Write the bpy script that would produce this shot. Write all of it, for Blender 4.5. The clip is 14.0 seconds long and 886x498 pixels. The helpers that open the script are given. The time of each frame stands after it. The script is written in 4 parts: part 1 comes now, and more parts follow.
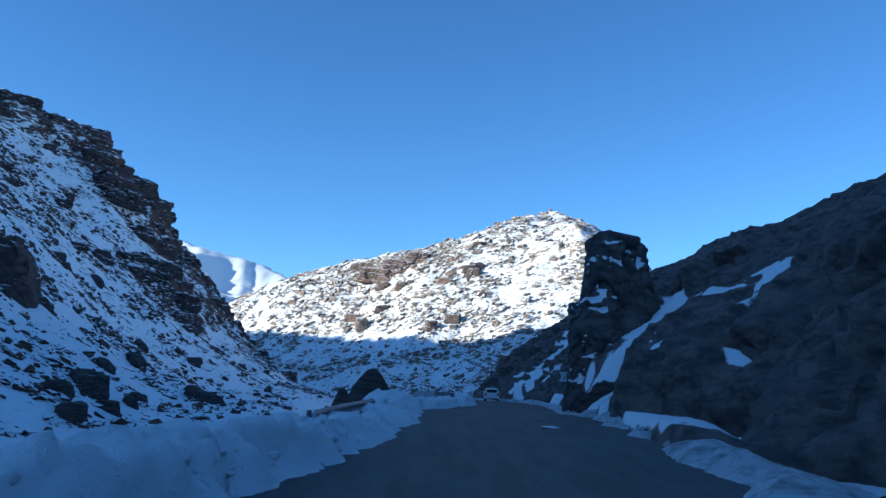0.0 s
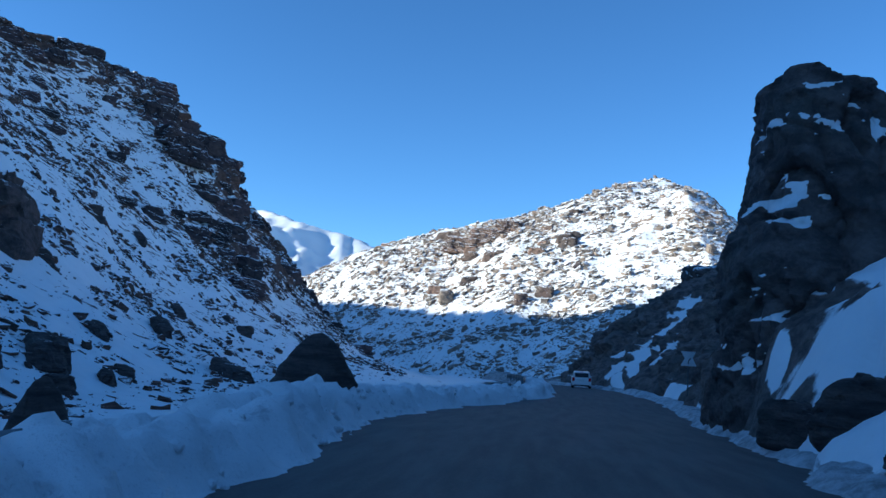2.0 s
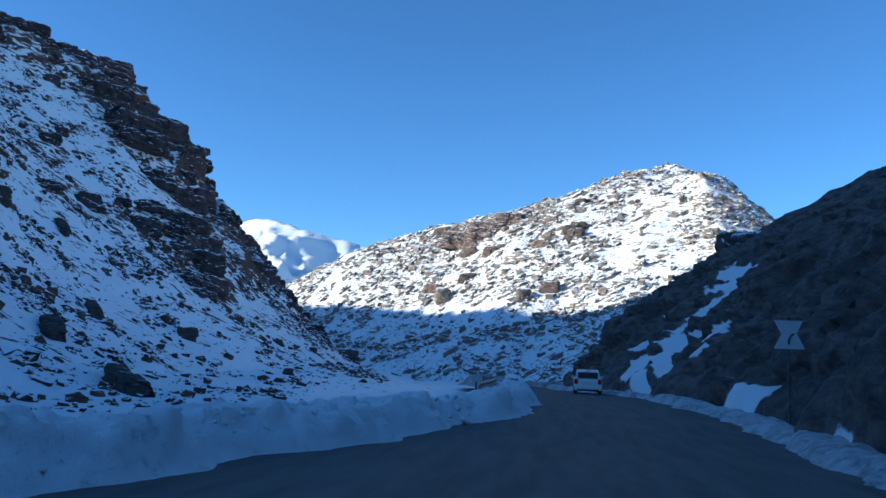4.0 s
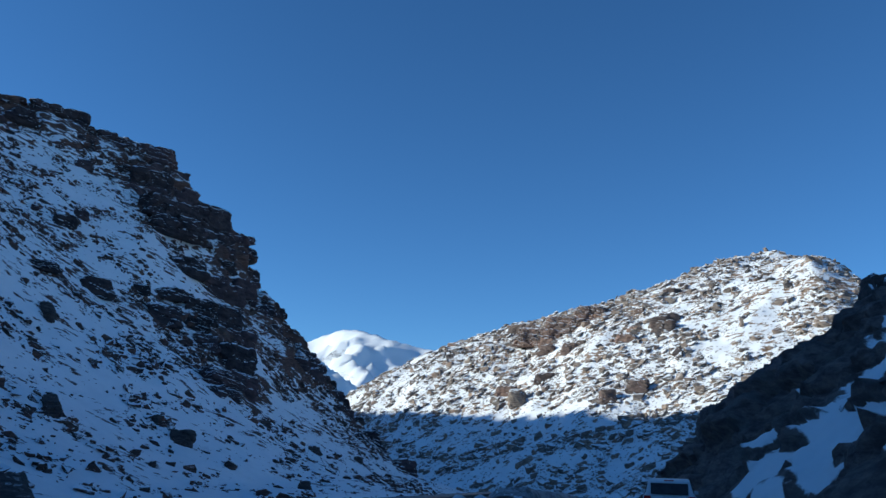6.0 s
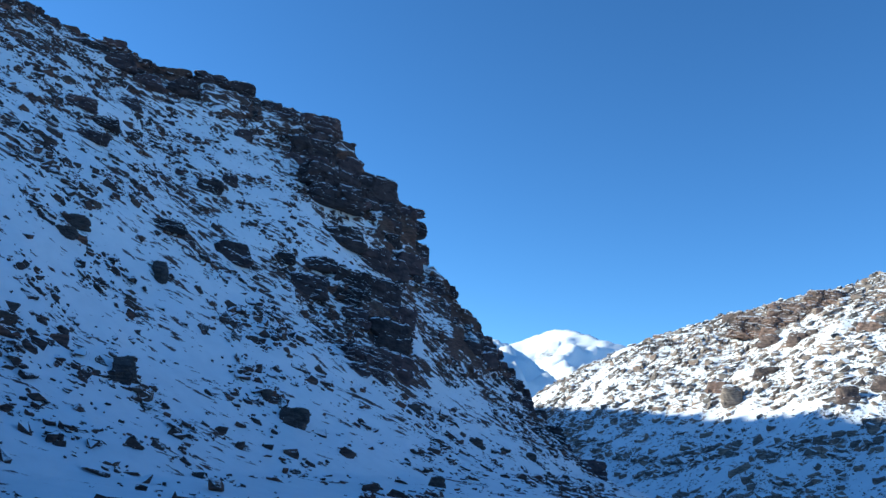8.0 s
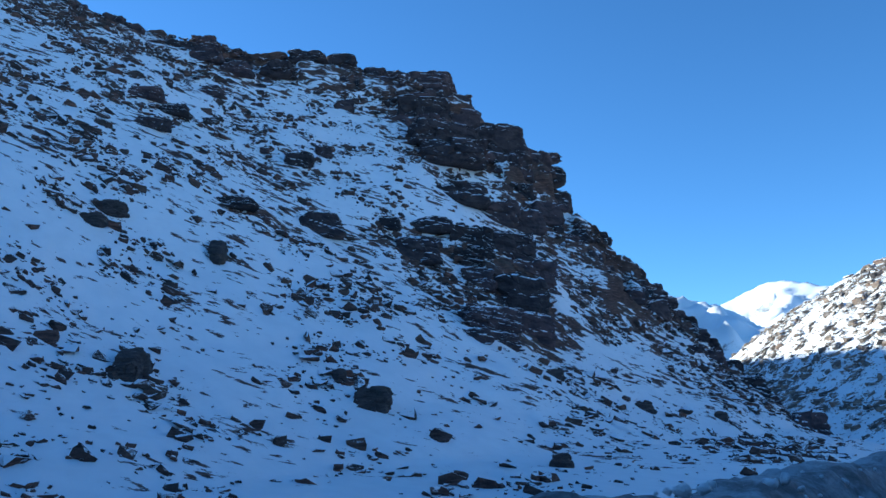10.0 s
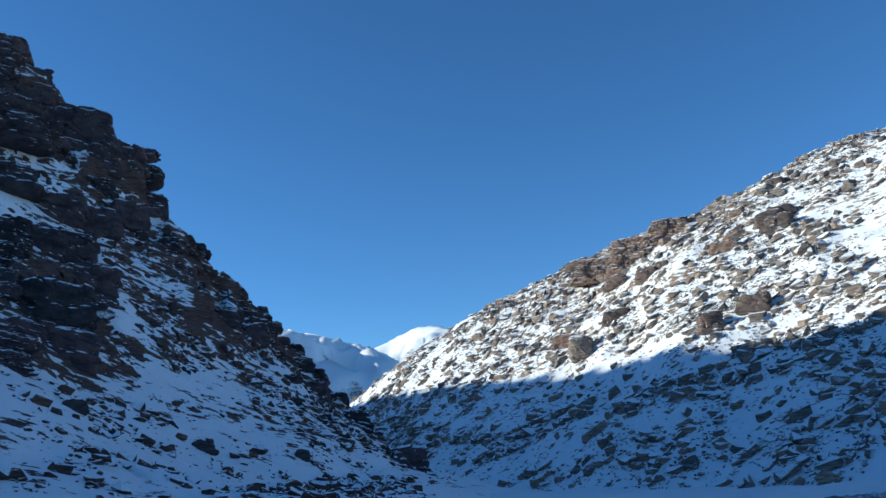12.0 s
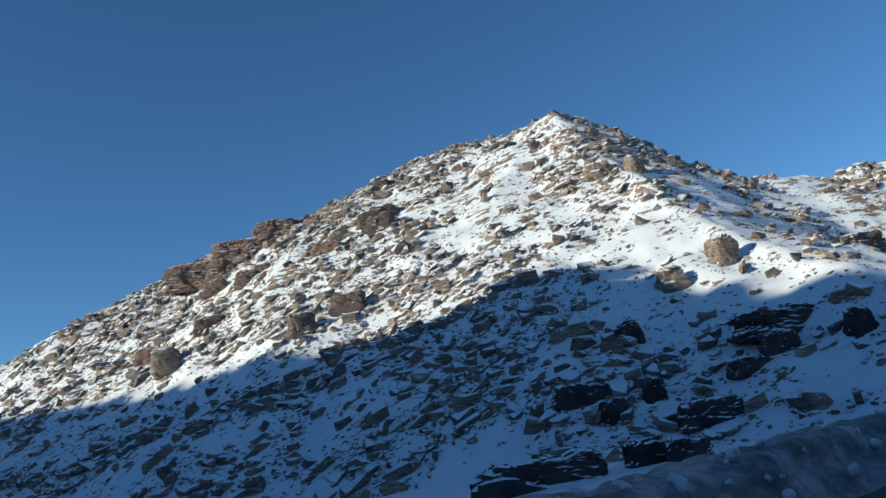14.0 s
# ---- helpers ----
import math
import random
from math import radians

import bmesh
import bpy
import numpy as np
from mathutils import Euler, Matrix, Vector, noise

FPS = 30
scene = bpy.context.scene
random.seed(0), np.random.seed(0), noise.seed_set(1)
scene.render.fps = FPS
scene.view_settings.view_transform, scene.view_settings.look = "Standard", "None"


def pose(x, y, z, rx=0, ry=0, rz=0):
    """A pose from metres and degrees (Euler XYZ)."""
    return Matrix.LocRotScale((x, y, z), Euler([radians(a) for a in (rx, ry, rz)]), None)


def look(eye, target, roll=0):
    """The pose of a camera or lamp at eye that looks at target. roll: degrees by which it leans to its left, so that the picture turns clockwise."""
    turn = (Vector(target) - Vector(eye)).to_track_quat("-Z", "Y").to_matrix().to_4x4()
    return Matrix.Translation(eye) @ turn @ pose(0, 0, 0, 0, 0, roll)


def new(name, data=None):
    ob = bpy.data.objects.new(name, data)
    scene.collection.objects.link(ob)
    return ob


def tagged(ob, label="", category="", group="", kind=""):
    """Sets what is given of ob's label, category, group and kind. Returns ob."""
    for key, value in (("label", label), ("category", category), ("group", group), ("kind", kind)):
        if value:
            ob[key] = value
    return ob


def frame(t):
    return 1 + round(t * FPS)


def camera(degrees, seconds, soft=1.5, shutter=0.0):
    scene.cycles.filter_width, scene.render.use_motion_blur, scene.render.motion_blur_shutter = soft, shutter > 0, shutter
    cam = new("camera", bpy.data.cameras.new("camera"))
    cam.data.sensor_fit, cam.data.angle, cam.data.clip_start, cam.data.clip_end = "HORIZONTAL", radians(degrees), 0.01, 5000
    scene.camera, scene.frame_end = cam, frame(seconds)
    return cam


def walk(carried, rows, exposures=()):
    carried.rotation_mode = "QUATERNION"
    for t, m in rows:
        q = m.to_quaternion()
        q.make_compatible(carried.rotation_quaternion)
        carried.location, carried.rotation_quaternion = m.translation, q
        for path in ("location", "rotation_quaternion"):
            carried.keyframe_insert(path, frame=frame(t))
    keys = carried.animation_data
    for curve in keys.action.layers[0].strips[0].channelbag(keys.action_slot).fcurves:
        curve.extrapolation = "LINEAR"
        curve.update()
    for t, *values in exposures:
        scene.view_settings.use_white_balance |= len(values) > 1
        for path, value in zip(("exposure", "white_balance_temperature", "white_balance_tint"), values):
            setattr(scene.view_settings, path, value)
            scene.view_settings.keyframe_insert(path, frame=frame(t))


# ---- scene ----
# The camera: seconds, place, heading to the right, tilt upwards and roll in degrees
PATH = [
    (0.0, 0.000, 0.000, 1.246, 0.002, 7.994, -1.744),
    (0.5, 0.577, 5.061, 1.177, -3.618, 7.517, -2.087),
    (1.0, 1.164, 10.746, 1.175, -5.858, 6.752, -2.252),
    (1.5, 1.686, 17.110, 1.051, -6.004, 6.081, -3.016),
    (2.0, 2.123, 22.835, 0.980, -6.773, 6.165, -3.086),
    (2.5, 2.523, 28.744, 0.802, -7.709, 6.459, -3.342),
    (3.0, 3.028, 34.186, 0.689, -7.629, 6.193, -2.999),
    (3.2, 3.206, 36.358, 0.638, -6.925, 5.911, -2.277),
    (5.3, 4.805, 59.684, -0.933, -9.885, 10.659, 0.296),
    (5.5, 5.054, 61.748, -0.880, -11.093, 11.580, -0.083),
    (6.0, 5.473, 67.553, -0.706, -13.875, 14.023, -1.607),
    (6.5, 5.441, 73.720, -0.751, -16.105, 14.550, -3.173),
    (7.0, 5.260, 79.230, -0.871, -20.773, 13.730, -4.076),
    (7.5, 5.060, 84.171, -1.040, -25.763, 13.274, -4.323),
    (8.0, 4.559, 89.666, -1.186, -28.995, 13.357, -4.195),
    (8.2, 4.294, 91.986, -1.230, -30.925, 12.379, -4.050),
    (10.3, 0.879, 113.231, -2.107, -43.139, 12.681, 2.821),
    (10.5, 0.494, 115.117, -2.174, -42.931, 13.043, 3.111),
    (11.0, -0.144, 120.531, -2.291, -37.681, 13.259, 3.629),
    (11.5, -0.190, 125.009, -2.416, -27.908, 13.275, 4.592),
    (12.0, 0.369, 129.889, -2.654, -18.958, 13.740, 4.630),
    (12.5, 0.779, 135.129, -2.901, -11.121, 13.890, 4.470),
    (13.0, 1.901, 139.510, -3.220, -2.662, 13.666, 4.474),
    (13.5, 3.570, 143.523, -3.490, 3.154, 12.508, 6.082),
    (14.0, 6.383, 146.941, -3.753, 6.013, 11.972, 10.089),
]
cam = camera(56.47, 14.0)
walk(cam, [(t, pose(x, y, z, 90 + up, 0, -right) @ pose(0, 0, 0, 0, 0, -roll))
           for t, x, y, z, right, up, roll in PATH],
     [(0, 0.76, 4960, -1), (3, 0.76, 4960, -1), (5.3, 0.51, 4960, -1), (6.0, 0.16, 4960, -1), (6.5, 0.31, 5010, -1), (7.0, 0.22, 5010, -1), (7.5, 0.22, 5040, -1),
      (7.8, 0.51, 4980, -2), (8.2, 0.93, 4940, -3), (10.5, 0.98, 4940, -3), (11.1, 1.05, 4940, -3), (11.5, 0.98, 4940, -3), (12, 0.38, 5030, -3), (12.5, 0.19, 5100, -3), (13, -0.01, 5310, -3), (14, 0.05, 5460, -3)])

# ---- light ----
SUN_TO = Vector((-0.964, -0.266, 0.0)).normalized()
SUN_UP = 20.2
world = bpy.data.worlds.new("sky")
scene.world = world
world.use_nodes = True
wn = world.node_tree.nodes
sky = wn.new("ShaderNodeTexSky")
sky.sky_type = "NISHITA"
sky.sun_disc = False
sky.sun_elevation = radians(SUN_UP)
sky.sun_rotation = math.atan2(SUN_TO.x, SUN_TO.y)
sky.altitude = 2600
sky.air_density = 1.0
sky.dust_density = 0.1
sky.ozone_density = 3.5
wn["Background"].inputs["Strength"].default_value = 0.10
deep = wn.new("ShaderNodeHueSaturation")   # thin, dry mountain air
deep.inputs["Saturation"].default_value = 1.04
world.node_tree.links.new(sky.outputs["Color"], deep.inputs["Color"])
world.node_tree.links.new(deep.outputs["Color"], wn["Background"].inputs["Color"])

sun = new("sun", bpy.data.lights.new("sun", "SUN"))
sun.data.energy = 5.0
sun.data.angle = radians(0.53)
sun.data.color = (1.0, 0.83, 0.62)
up = math.tan(radians(SUN_UP))
sun.matrix_world = look((SUN_TO.x * 300, SUN_TO.y * 300, up * 300), (0, 0, 0))
scene.view_settings.exposure = 0.0


# ---- noise on arrays ----
def hash3(i, j, k, seed):
    h = (i.astype(np.int64) * 73856093) ^ (j.astype(np.int64) * 19349663) ^ (k.astype(np.int64) * 83492791) ^ (seed * 2654435)
    h = (h ^ (h >> 13)) * 1274126177 & 0x7FFFFFFF
    h = (h ^ (h >> 15)) * 668265263 & 0x7FFFFFFF
    return (h ^ (h >> 11)) % 100003 / 100003.0


def vnoise(x, y, z=None, seed=1):
    """Smooth value noise from -1 to 1."""
    z = np.zeros_like(x) if z is None else z
    i, j, k = np.floor(x), np.floor(y), np.floor(z)
    u, v, w = [a * a * a * (a * (a * 6 - 15) + 10) for a in (x - i, y - j, z - k)]
    out = 0
    for a in (0, 1):
        for b in (0, 1):
            for c in (0, 1):
                out = out + hash3(i + a, j + b, k + c, seed) * (u if a else 1 - u) * (v if b else 1 - v) * (w if c else 1 - w)
    return out * 2 - 1


def fbm(x, y, z=None, octaves=4, seed=1, gain=0.5):
    total, amp = 0, 1.0
    for o in range(octaves):
        s = 2.03 ** o
        total = total + amp * vnoise(x * s + 17.3 * o, y * s - 9.1 * o, None if z is None else z * s + 4.7 * o, seed + o)
        amp *= gain
    return total


def blocks(x, y, z, seed=1):
    """Fractured rock: the value of the nearest cell and the gap to the next one."""
    i, j, k = np.floor(x), np.floor(y), np.floor(z)
    best, second, val = np.full(x.shape, 9.0), np.full(x.shape, 9.0), np.zeros(x.shape)
    for a in (-1, 0, 1):
        for b in (-1, 0, 1):
            for c in (-1, 0, 1):
                p, q, r = i + a, j + b, k + c
                d = ((p + hash3(p, q, r, seed) - x) ** 2 + (q + hash3(p, q, r, seed + 1) - y) ** 2
                     + (r + hash3(p, q, r, seed + 2) - z) ** 2)
                near = d < best
                second = np.where(near, best, np.minimum(second, d))
                val = np.where(near, hash3(p, q, r, seed + 3), val)
                best = np.where(near, d, best)
    return val, np.sqrt(second) - np.sqrt(best)


def step(a, b, x):
    t = np.clip((x - a) / (b - a), 0, 1)
    return t * t * (3 - 2 * t)


def smax(a, b, k):
    h = np.clip(0.5 + 0.5 * (a - b) / k, 0, 1)
    return b + (a - b) * h + k * h * (1 - h)


# ---- the road's line ----
NODES = np.array([(-9.5, -75, 1.9), (-5.2, -40, 1.0), (-0.2, 0, 0.0), (2.0, 20, -0.3), (3.2, 34, -0.62), (4.6, 50, -1.4), (5.4, 62, -1.9),
                  (5.7, 75, -2.1), (5.0, 92, -2.55), (3.0, 105, -3.0), (1.4, 115, -3.4), (0.8, 122, -3.6), (0.9, 130, -3.95), (2.3, 139, -4.5),
                  (5.6, 146.8, -5.0), (12, 152.2, -5.0), (22, 156, -5.0), (40, 159, -5.3), (70, 159, -6.2), (110, 150, -7.2)])


def spline(p, n):
    """A smooth line through the nodes, n samples a piece."""
    q = np.vstack([2 * p[0] - p[1], p, 2 * p[-1] - p[-2]])
    out = []
    for i in range(1, len(q) - 2):
        for t in np.arange(n) / n:
            a, b, c, d = q[i - 1], q[i], q[i + 1], q[i + 2]
            out.append(0.5 * (2 * b + (c - a) * t + (2 * a - 5 * b + 4 * c - d) * t * t + (3 * b - a - 3 * c + d) * t ** 3))
    return np.array(out + [p[-1]])


LINE = spline(NODES, 40)
gap = np.linalg.norm(np.diff(LINE[:, :2], axis=0), axis=1)
LENGTH = np.concatenate([[0], np.cumsum(gap)])


def along(s):
    """Place and rightward unit vector at the length s of the road."""
    p = np.stack([np.interp(s, LENGTH, LINE[:, i]) for i in range(3)], -1)
    a, b = (np.stack([np.interp(s + d, LENGTH, LINE[:, i]) for i in range(2)], -1) for d in (-0.6, 0.6))
    t = (b - a) / np.linalg.norm(b - a, axis=-1, keepdims=True)
    return p, np.stack([t[..., 1], -t[..., 0]], -1)


COARSE = np.linspace(0, LENGTH[-1], 260)
CP, CR = along(COARSE)


def beside(x, y):
    """Signed distance to the right of the road's centre line, the road's height there and the length along it."""
    flat = np.stack([np.ravel(x), np.ravel(y)], -1)
    off, high, run = [], [], []
    for part_ in np.array_split(flat, max(1, len(flat) // 20000)):
        d = part_[:, None, :] - CP[None, :, :2]
        k = np.argmin((d ** 2).sum(-1), 1)
        dd = d[np.arange(len(k)), k]
        side = (dd * CR[k]).sum(-1)
        off.append(np.sign(side) * np.linalg.norm(dd, axis=-1))
        high.append(CP[k, 2])
        run.append(COARSE[k])
    return [np.concatenate(a).reshape(np.shape(x)) for a in (off, high, run)]




def left_edge(y):
    """The asphalt's left edge from the centre line; a lay-by widens it on the way."""
    return np.interp(y, [0, 15, 20, 30, 36, 42, 50, 58, 66, 71, 80, 95, 110], [2.75, 2.75, 3.1, 3.6, 4.4, 5.7, 6.3, 6.0, 4.2, 2.7, 2.5, 2.5, 2.7])


def right_edge(y):
    return np.interp(y, [50, 65, 90, 102, 115], [2.7, 3.3, 3.5, 3.1, 2.75])


# ---- the land's heights ----


def valley(x, y):
    off, high, run = beside(x, y)
    far_off = -off - left_edge(y)
    z = high - 0.35 - 2.3 * step(2.4, 14, far_off) - 0.012 * np.clip(far_off - 14, 0, 60)
    z = z - 1.5 * step(200, 330, y)
    far = np.hypot(x, y - 150)
    return z * (1 - step(500, 900, far)) - 12 * step(500, 900, far) + 0.35 * fbm(x / 9, y / 9, seed=5) * step(4, 9, np.abs(off))


SPUR = np.array([-76.0, 224.0])
# height of the spur's crest along its line
CAP_S = [-260, -160, -110, -85, -75, -63, -50, -36, -20, -17, -11, -9, -3, 0, 8, 11, 14, 20, 27, 36, 60]
CAP_Z = [150, 108, 84, 74, 65, 65, 62.5, 65.5, 61.5, 55, 51.5, 47.5, 42, 33, 24.5, 20.5, 17, 10.5, 4, -5, -12]


def left_height(x, y):
    foot = np.interp(y, [-80, 60, 85, 110, 135, 150, 165, 185, 205, 235, 281, 330], [26, 29, 30.6, 33.5, 36.5, 36.5, 37, 37.5, 40, 42, 47, 56])
    d = -x - foot + 1.6 * fbm(x / 24, y / 24, seed=22)
    rise = np.interp(d, [-40, 0, 8, 16, 25, 40, 60, 85, 140, 300], [-6, 0, 3.9, 9.2, 18.2, 32.5, 49.7, 70, 113, 200])
    steep = np.interp(y, [-80, 170, 185, 200, 215, 225, 300], [1.0, 1.0, 1.1, 1.25, 1.5, 1.75, 1.75]) - 1
    z = -4.2 + rise * (1 + steep * (1 - 0.25 * step(35, 65, d)))
    s = (x - SPUR[0]) * 0.746 + (y - SPUR[1]) * 0.666
    n = (x - SPUR[0]) * -0.666 + (y - SPUR[1]) * 0.746
    z = z + 5.5 * np.exp(-((s + 25) / 17) ** 2 - ((n + 1) / 7) ** 2)
    s2 = s + 1.4 * fbm(x / 9, y / 9, seed=23) + 0.7 * fbm(x / 3, y / 3, seed=24)
    cap = np.interp(s2, CAP_S, CAP_Z)
    cap = cap - 2.0 * np.clip(n - 2, 0, 400) + 0.8 * fbm(x / 8, y / 8, seed=25)
    # an unseen higher ridge added behind, which keeps the sun off the valley
    q = (x + 121) * 0.719 - (y - 113) * 0.695
    back = 79 + 6 * step(50, 100, -q) + 4 * np.exp(-((q + 118) / 24) ** 2) + 4 * step(120, 170, -q) - 1.3 * np.clip(q - 2, 0, 400) - 0.5 * np.clip(-q - 260, 0, 400) + 2.0 * fbm(x / 20, y / 20, seed=26)
    r = (x + 121) * 0.695 + (y - 113) * 0.719
    back = back - 0.62 * np.clip(-r, 0, 400) - 1.7 * np.clip(r, 0, 400)
    return smax(-smax(-z, -cap, 1.2), back, 2.0)


def hill_height(x, y):
    cx = [-190, -130, -110, -97, -83, -61, -30, -8, 24, 40, 50, 61, 70, 80, 100, 125, 160, 240]
    yc = np.interp(x, cx, [390, 382, 378, 372, 367, 362, 352, 346, 345, 338, 330, 331, 322, 314, 300, 296, 280, 250])
    zc = np.interp(x, cx, [-10, 10, 18, 24, 30, 39.5, 45, 51.5, 60.2, 60.8, 60.8, 57.6, 46.3, 37.5, 29.5, 34, 43, 58])
    d = yc - y
    e = smax(d - 30, 0 * d, 10)
    e = np.minimum(e, 170)
    front = zc - 0.30 * np.minimum(d, 30) - 0.72 * e + 0.0016 * e * e
    # the top goes on rising gently behind the edge seen from below
    rear = 28 * step(18, 48, x) * (1 - step(72, 92, x))
    z = np.where(d > 0, front, zc + 0.35 * np.minimum(-d, rear) - 0.7 * np.maximum(-d - rear, 0))
    return z + 1.6 * fbm(x / 28, y / 28, seed=31) + 0.8 * fbm(x / 8, y / 8, seed=33)


def cliff_height(x, y):
    off, high, run = beside(x, y)
    d = off - right_edge(y) - 1.0
    top = np.interp(y, [-60, 0, 14, 22, 25, 28, 35, 39, 44, 50, 55, 62, 80, 100, 118, 126, 138, 150, 160],
                    [7, 6.6, 6.8, 7.4, 8.2, 9.0, 10.0, 10.0, 10.2, 9.6, 9.2, 10.5, 12.5, 9.8, 10.6, 11.2, 9, 6, 5])
    slope = np.interp(y, [-60, 0, 10, 19, 24, 28, 34, 37, 39, 47, 52, 70, 100, 112, 128, 150], [0.9, 0.9, 0.95, 1.1, 1.1, 0.76, 0.66, 0.70, 0.76, 0.85, 0.95, 0.95, 0.95, 1.05, 1.05, 0.9])
    foot = np.interp(y, [-60, 24, 27, 33, 36, 39, 41.5, 45.5, 53, 150], [1.0, 1.0, 1.9, 2.3, 2.4, 2.7, 3.1, 3.1, 1.0, 1.0])
    w = d + 0.9 * fbm(x / 5, y / 5, seed=41) + np.interp(y, [31, 38, 48, 56], [0, 0.3, 0.3, 0])
    w = w + 0.8 * step(27.2, 28.4, y) * (1 - step(31.4, 32.4, y))
    shelf = np.interp(y, [6, 16, 26.0, 28.2], [0.7, 1, 1, 0])
    w = w - 1.9 * shelf
    rise = slope * np.clip(w, 0, 200) * 0.92 + foot * step(-0.6, 0.7, w)
    rise = -smax(-rise, -(top + 0.55 * np.clip(d - top, 0, 26) + 0.15 * np.clip(d - top - 26, 0, 300)), 2.0)
    z = high - 0.6 + rise * step(-0.9, 0.6, w) + 1.0 * np.minimum(shelf, step(13, 17, y)) * step(-1.3, -0.4, d) * (1 - step(-0.9, 0.6, w))
    # the gully's mouth: an apron of snow under a low wall
    mouth = step(31.8, 33.2, y) * (1 - step(42.4, 44.6, y)) * (1 - step(4.5, 7.0, d))
    wall = d - 0.9 - 0.5 * fbm(x / 2.2, y / 2.2, seed=43)
    floor_ = high - 0.1 + 0.78 * np.clip(d + 0.9, 0, 2.1) + 1.25 * step(0.0, 0.5, wall) + 0.66 * np.clip(wall, 0, 30) + 0.25 * fbm(x / 1.1, y / 1.1, seed=44)
    chute = high + 0.25 + 1.7 * np.clip(d + 0.65, 0, 1.7) + 0.66 * np.clip(d - 1.05, 0, 30) + 0.12 * fbm(x / 1.1, y / 1.1, seed=45)
    floor_ = floor_ + (chute - floor_) * step(38.6, 40.6, y)
    z = z + (floor_ - z) * mouth
    return high - 0.6 + (z - high + 0.6) * step(-0.95, -0.5, d)


# snow lying on the cliff: y, distance from its foot, half lengths along and up, lean, dip
NEAR_DRIFTS = [(40.8, 3.8, 6.0, 2.1, 0.0, 0.14), (46.0, 2.6, 1.6, 1.5, 0.0, -0.3), (37.2, 0.0, 4.6, 1.0, 0.0, 0), (41.0, 0.2, 0.75, 0.7, -0.5, 0.1), (43.3, 0.1, 0.5, 0.3, 0.4, 0.2), (39.4, 1.0, 1.4, 0.25, 0, 0),
               (31.3, 5.8, 2.6, 0.8, 0.0, -0.45), (34.6, 6.7, 1.6, 0.45, 0.0, 0.1), (23.2, 0.0, 3.4, 1.0, 0.0, 0), (17.8, 0.5, 1.0, 0.5, 0.0, 0.2), (20.2, 1.5, 0.9, 0.35, 0, -0.5), (26.0, 3.0, 0.8, 0.35, 0, 0.4), (29.6, 1.3, 0.8, 0.18, 0, -0.5),
               (32.2, 1.5, 0.7, 0.2, 0, -0.5)]
FAR_DRIFTS = [(94.5, 0.7, 2.8, 1.2, 0.0, 0), (97.0, 2.4, 2.2, 2.2, 0.8, 0), (101.5, 6.0, 1.9, 3.4, 0.8, 0), (92.0, 3.4, 1.3, 1.5, 0.2, 0), (89.5, 1.6, 0.9, 0.8, 0.0, 0),
          (99.0, 0.8, 1.0, 0.6, 0.0, 0), (122.0, 1.0, 1.2, 1.5, 0.0, 0), (107.0, 10.0, 3.0, 0.9, 0.3, 0), (77.5, 0.5, 1.7, 0.6, 0.0, 0.1), (64, 0.1, 1.8, 0.5, 0.0, 0),
          (105.5, 3.4, 1.2, 2.0, 0.6, 0), (95.2, 5.2, 0.7, 0.9, 0.4, 0)]


def cliff_snow(x, y, d):
    on = -0.05 + 0.3 * fbm(x / 5, y / 5, seed=66) + 0.25 * fbm(x / 1.2, y / 1.2, seed=63)
    rag = 0.5 * fbm(d / 0.4, y / 1.7, seed=67) + 0.45 * fbm(d / 1.3, y / 4.0, seed=68)
    far_rag = 0.7 * fbm(d / 0.8, y / 2.2, seed=70) + 0.7 * fbm(d / 2.2, y / 5.0, seed=71)
    for i, (y0, d0, ry, rd, lean, dip) in enumerate(NEAR_DRIFTS + FAR_DRIFTS):
        ragged = rag if i < len(NEAR_DRIFTS) else far_rag
        a, b = (y - y0 - lean * (d - d0)) / ry, (d - d0 + dip * (y - y0)) / rd
        on = np.maximum(on, 2.0 - 1.5 * (a ** 4 + b ** 4) ** 0.25 + ragged)
    return on


# ---- materials ----
def nodes_of(name):
    m = bpy.data.materials.new(name)
    m.use_nodes = True
    t = m.node_tree
    b = t.nodes["Principled BSDF"]

    def add(kind, **sets):
        n = t.nodes.new(kind)
        for key, value in sets.items():
            n.inputs[key].default_value = value
        return n
    return m, t, b, add


def ramp(t, add, source, lo, hi):
    n = add("ShaderNodeMapRange")
    n.interpolation_type = "SMOOTHSTEP"
    n.inputs["From Min"].default_value, n.inputs["From Max"].default_value = lo, hi
    t.links.new(source, n.inputs["Value"])
    return n.outputs["Result"]


def blend(t, add, factor, a, b):
    n = add("ShaderNodeMix")
    n.data_type = "RGBA"
    for slot, value in ((0, factor), (6, a), (7, b)):
        if isinstance(value, bpy.types.NodeSocket):
            t.links.new(value, n.inputs[slot])
        elif slot:
            n.inputs[slot].default_value = (*value, 1)
        else:
            n.inputs[slot].default_value = value
    return n.outputs[2]


def calc(t, add, op, a, b):
    n = add("ShaderNodeMath")
    n.operation = op
    for slot, value in enumerate((a, b)):
        if isinstance(value, bpy.types.NodeSocket):
            t.links.new(value, n.inputs[slot])
        else:
            n.inputs[slot].default_value = value
    return n.outputs[0]


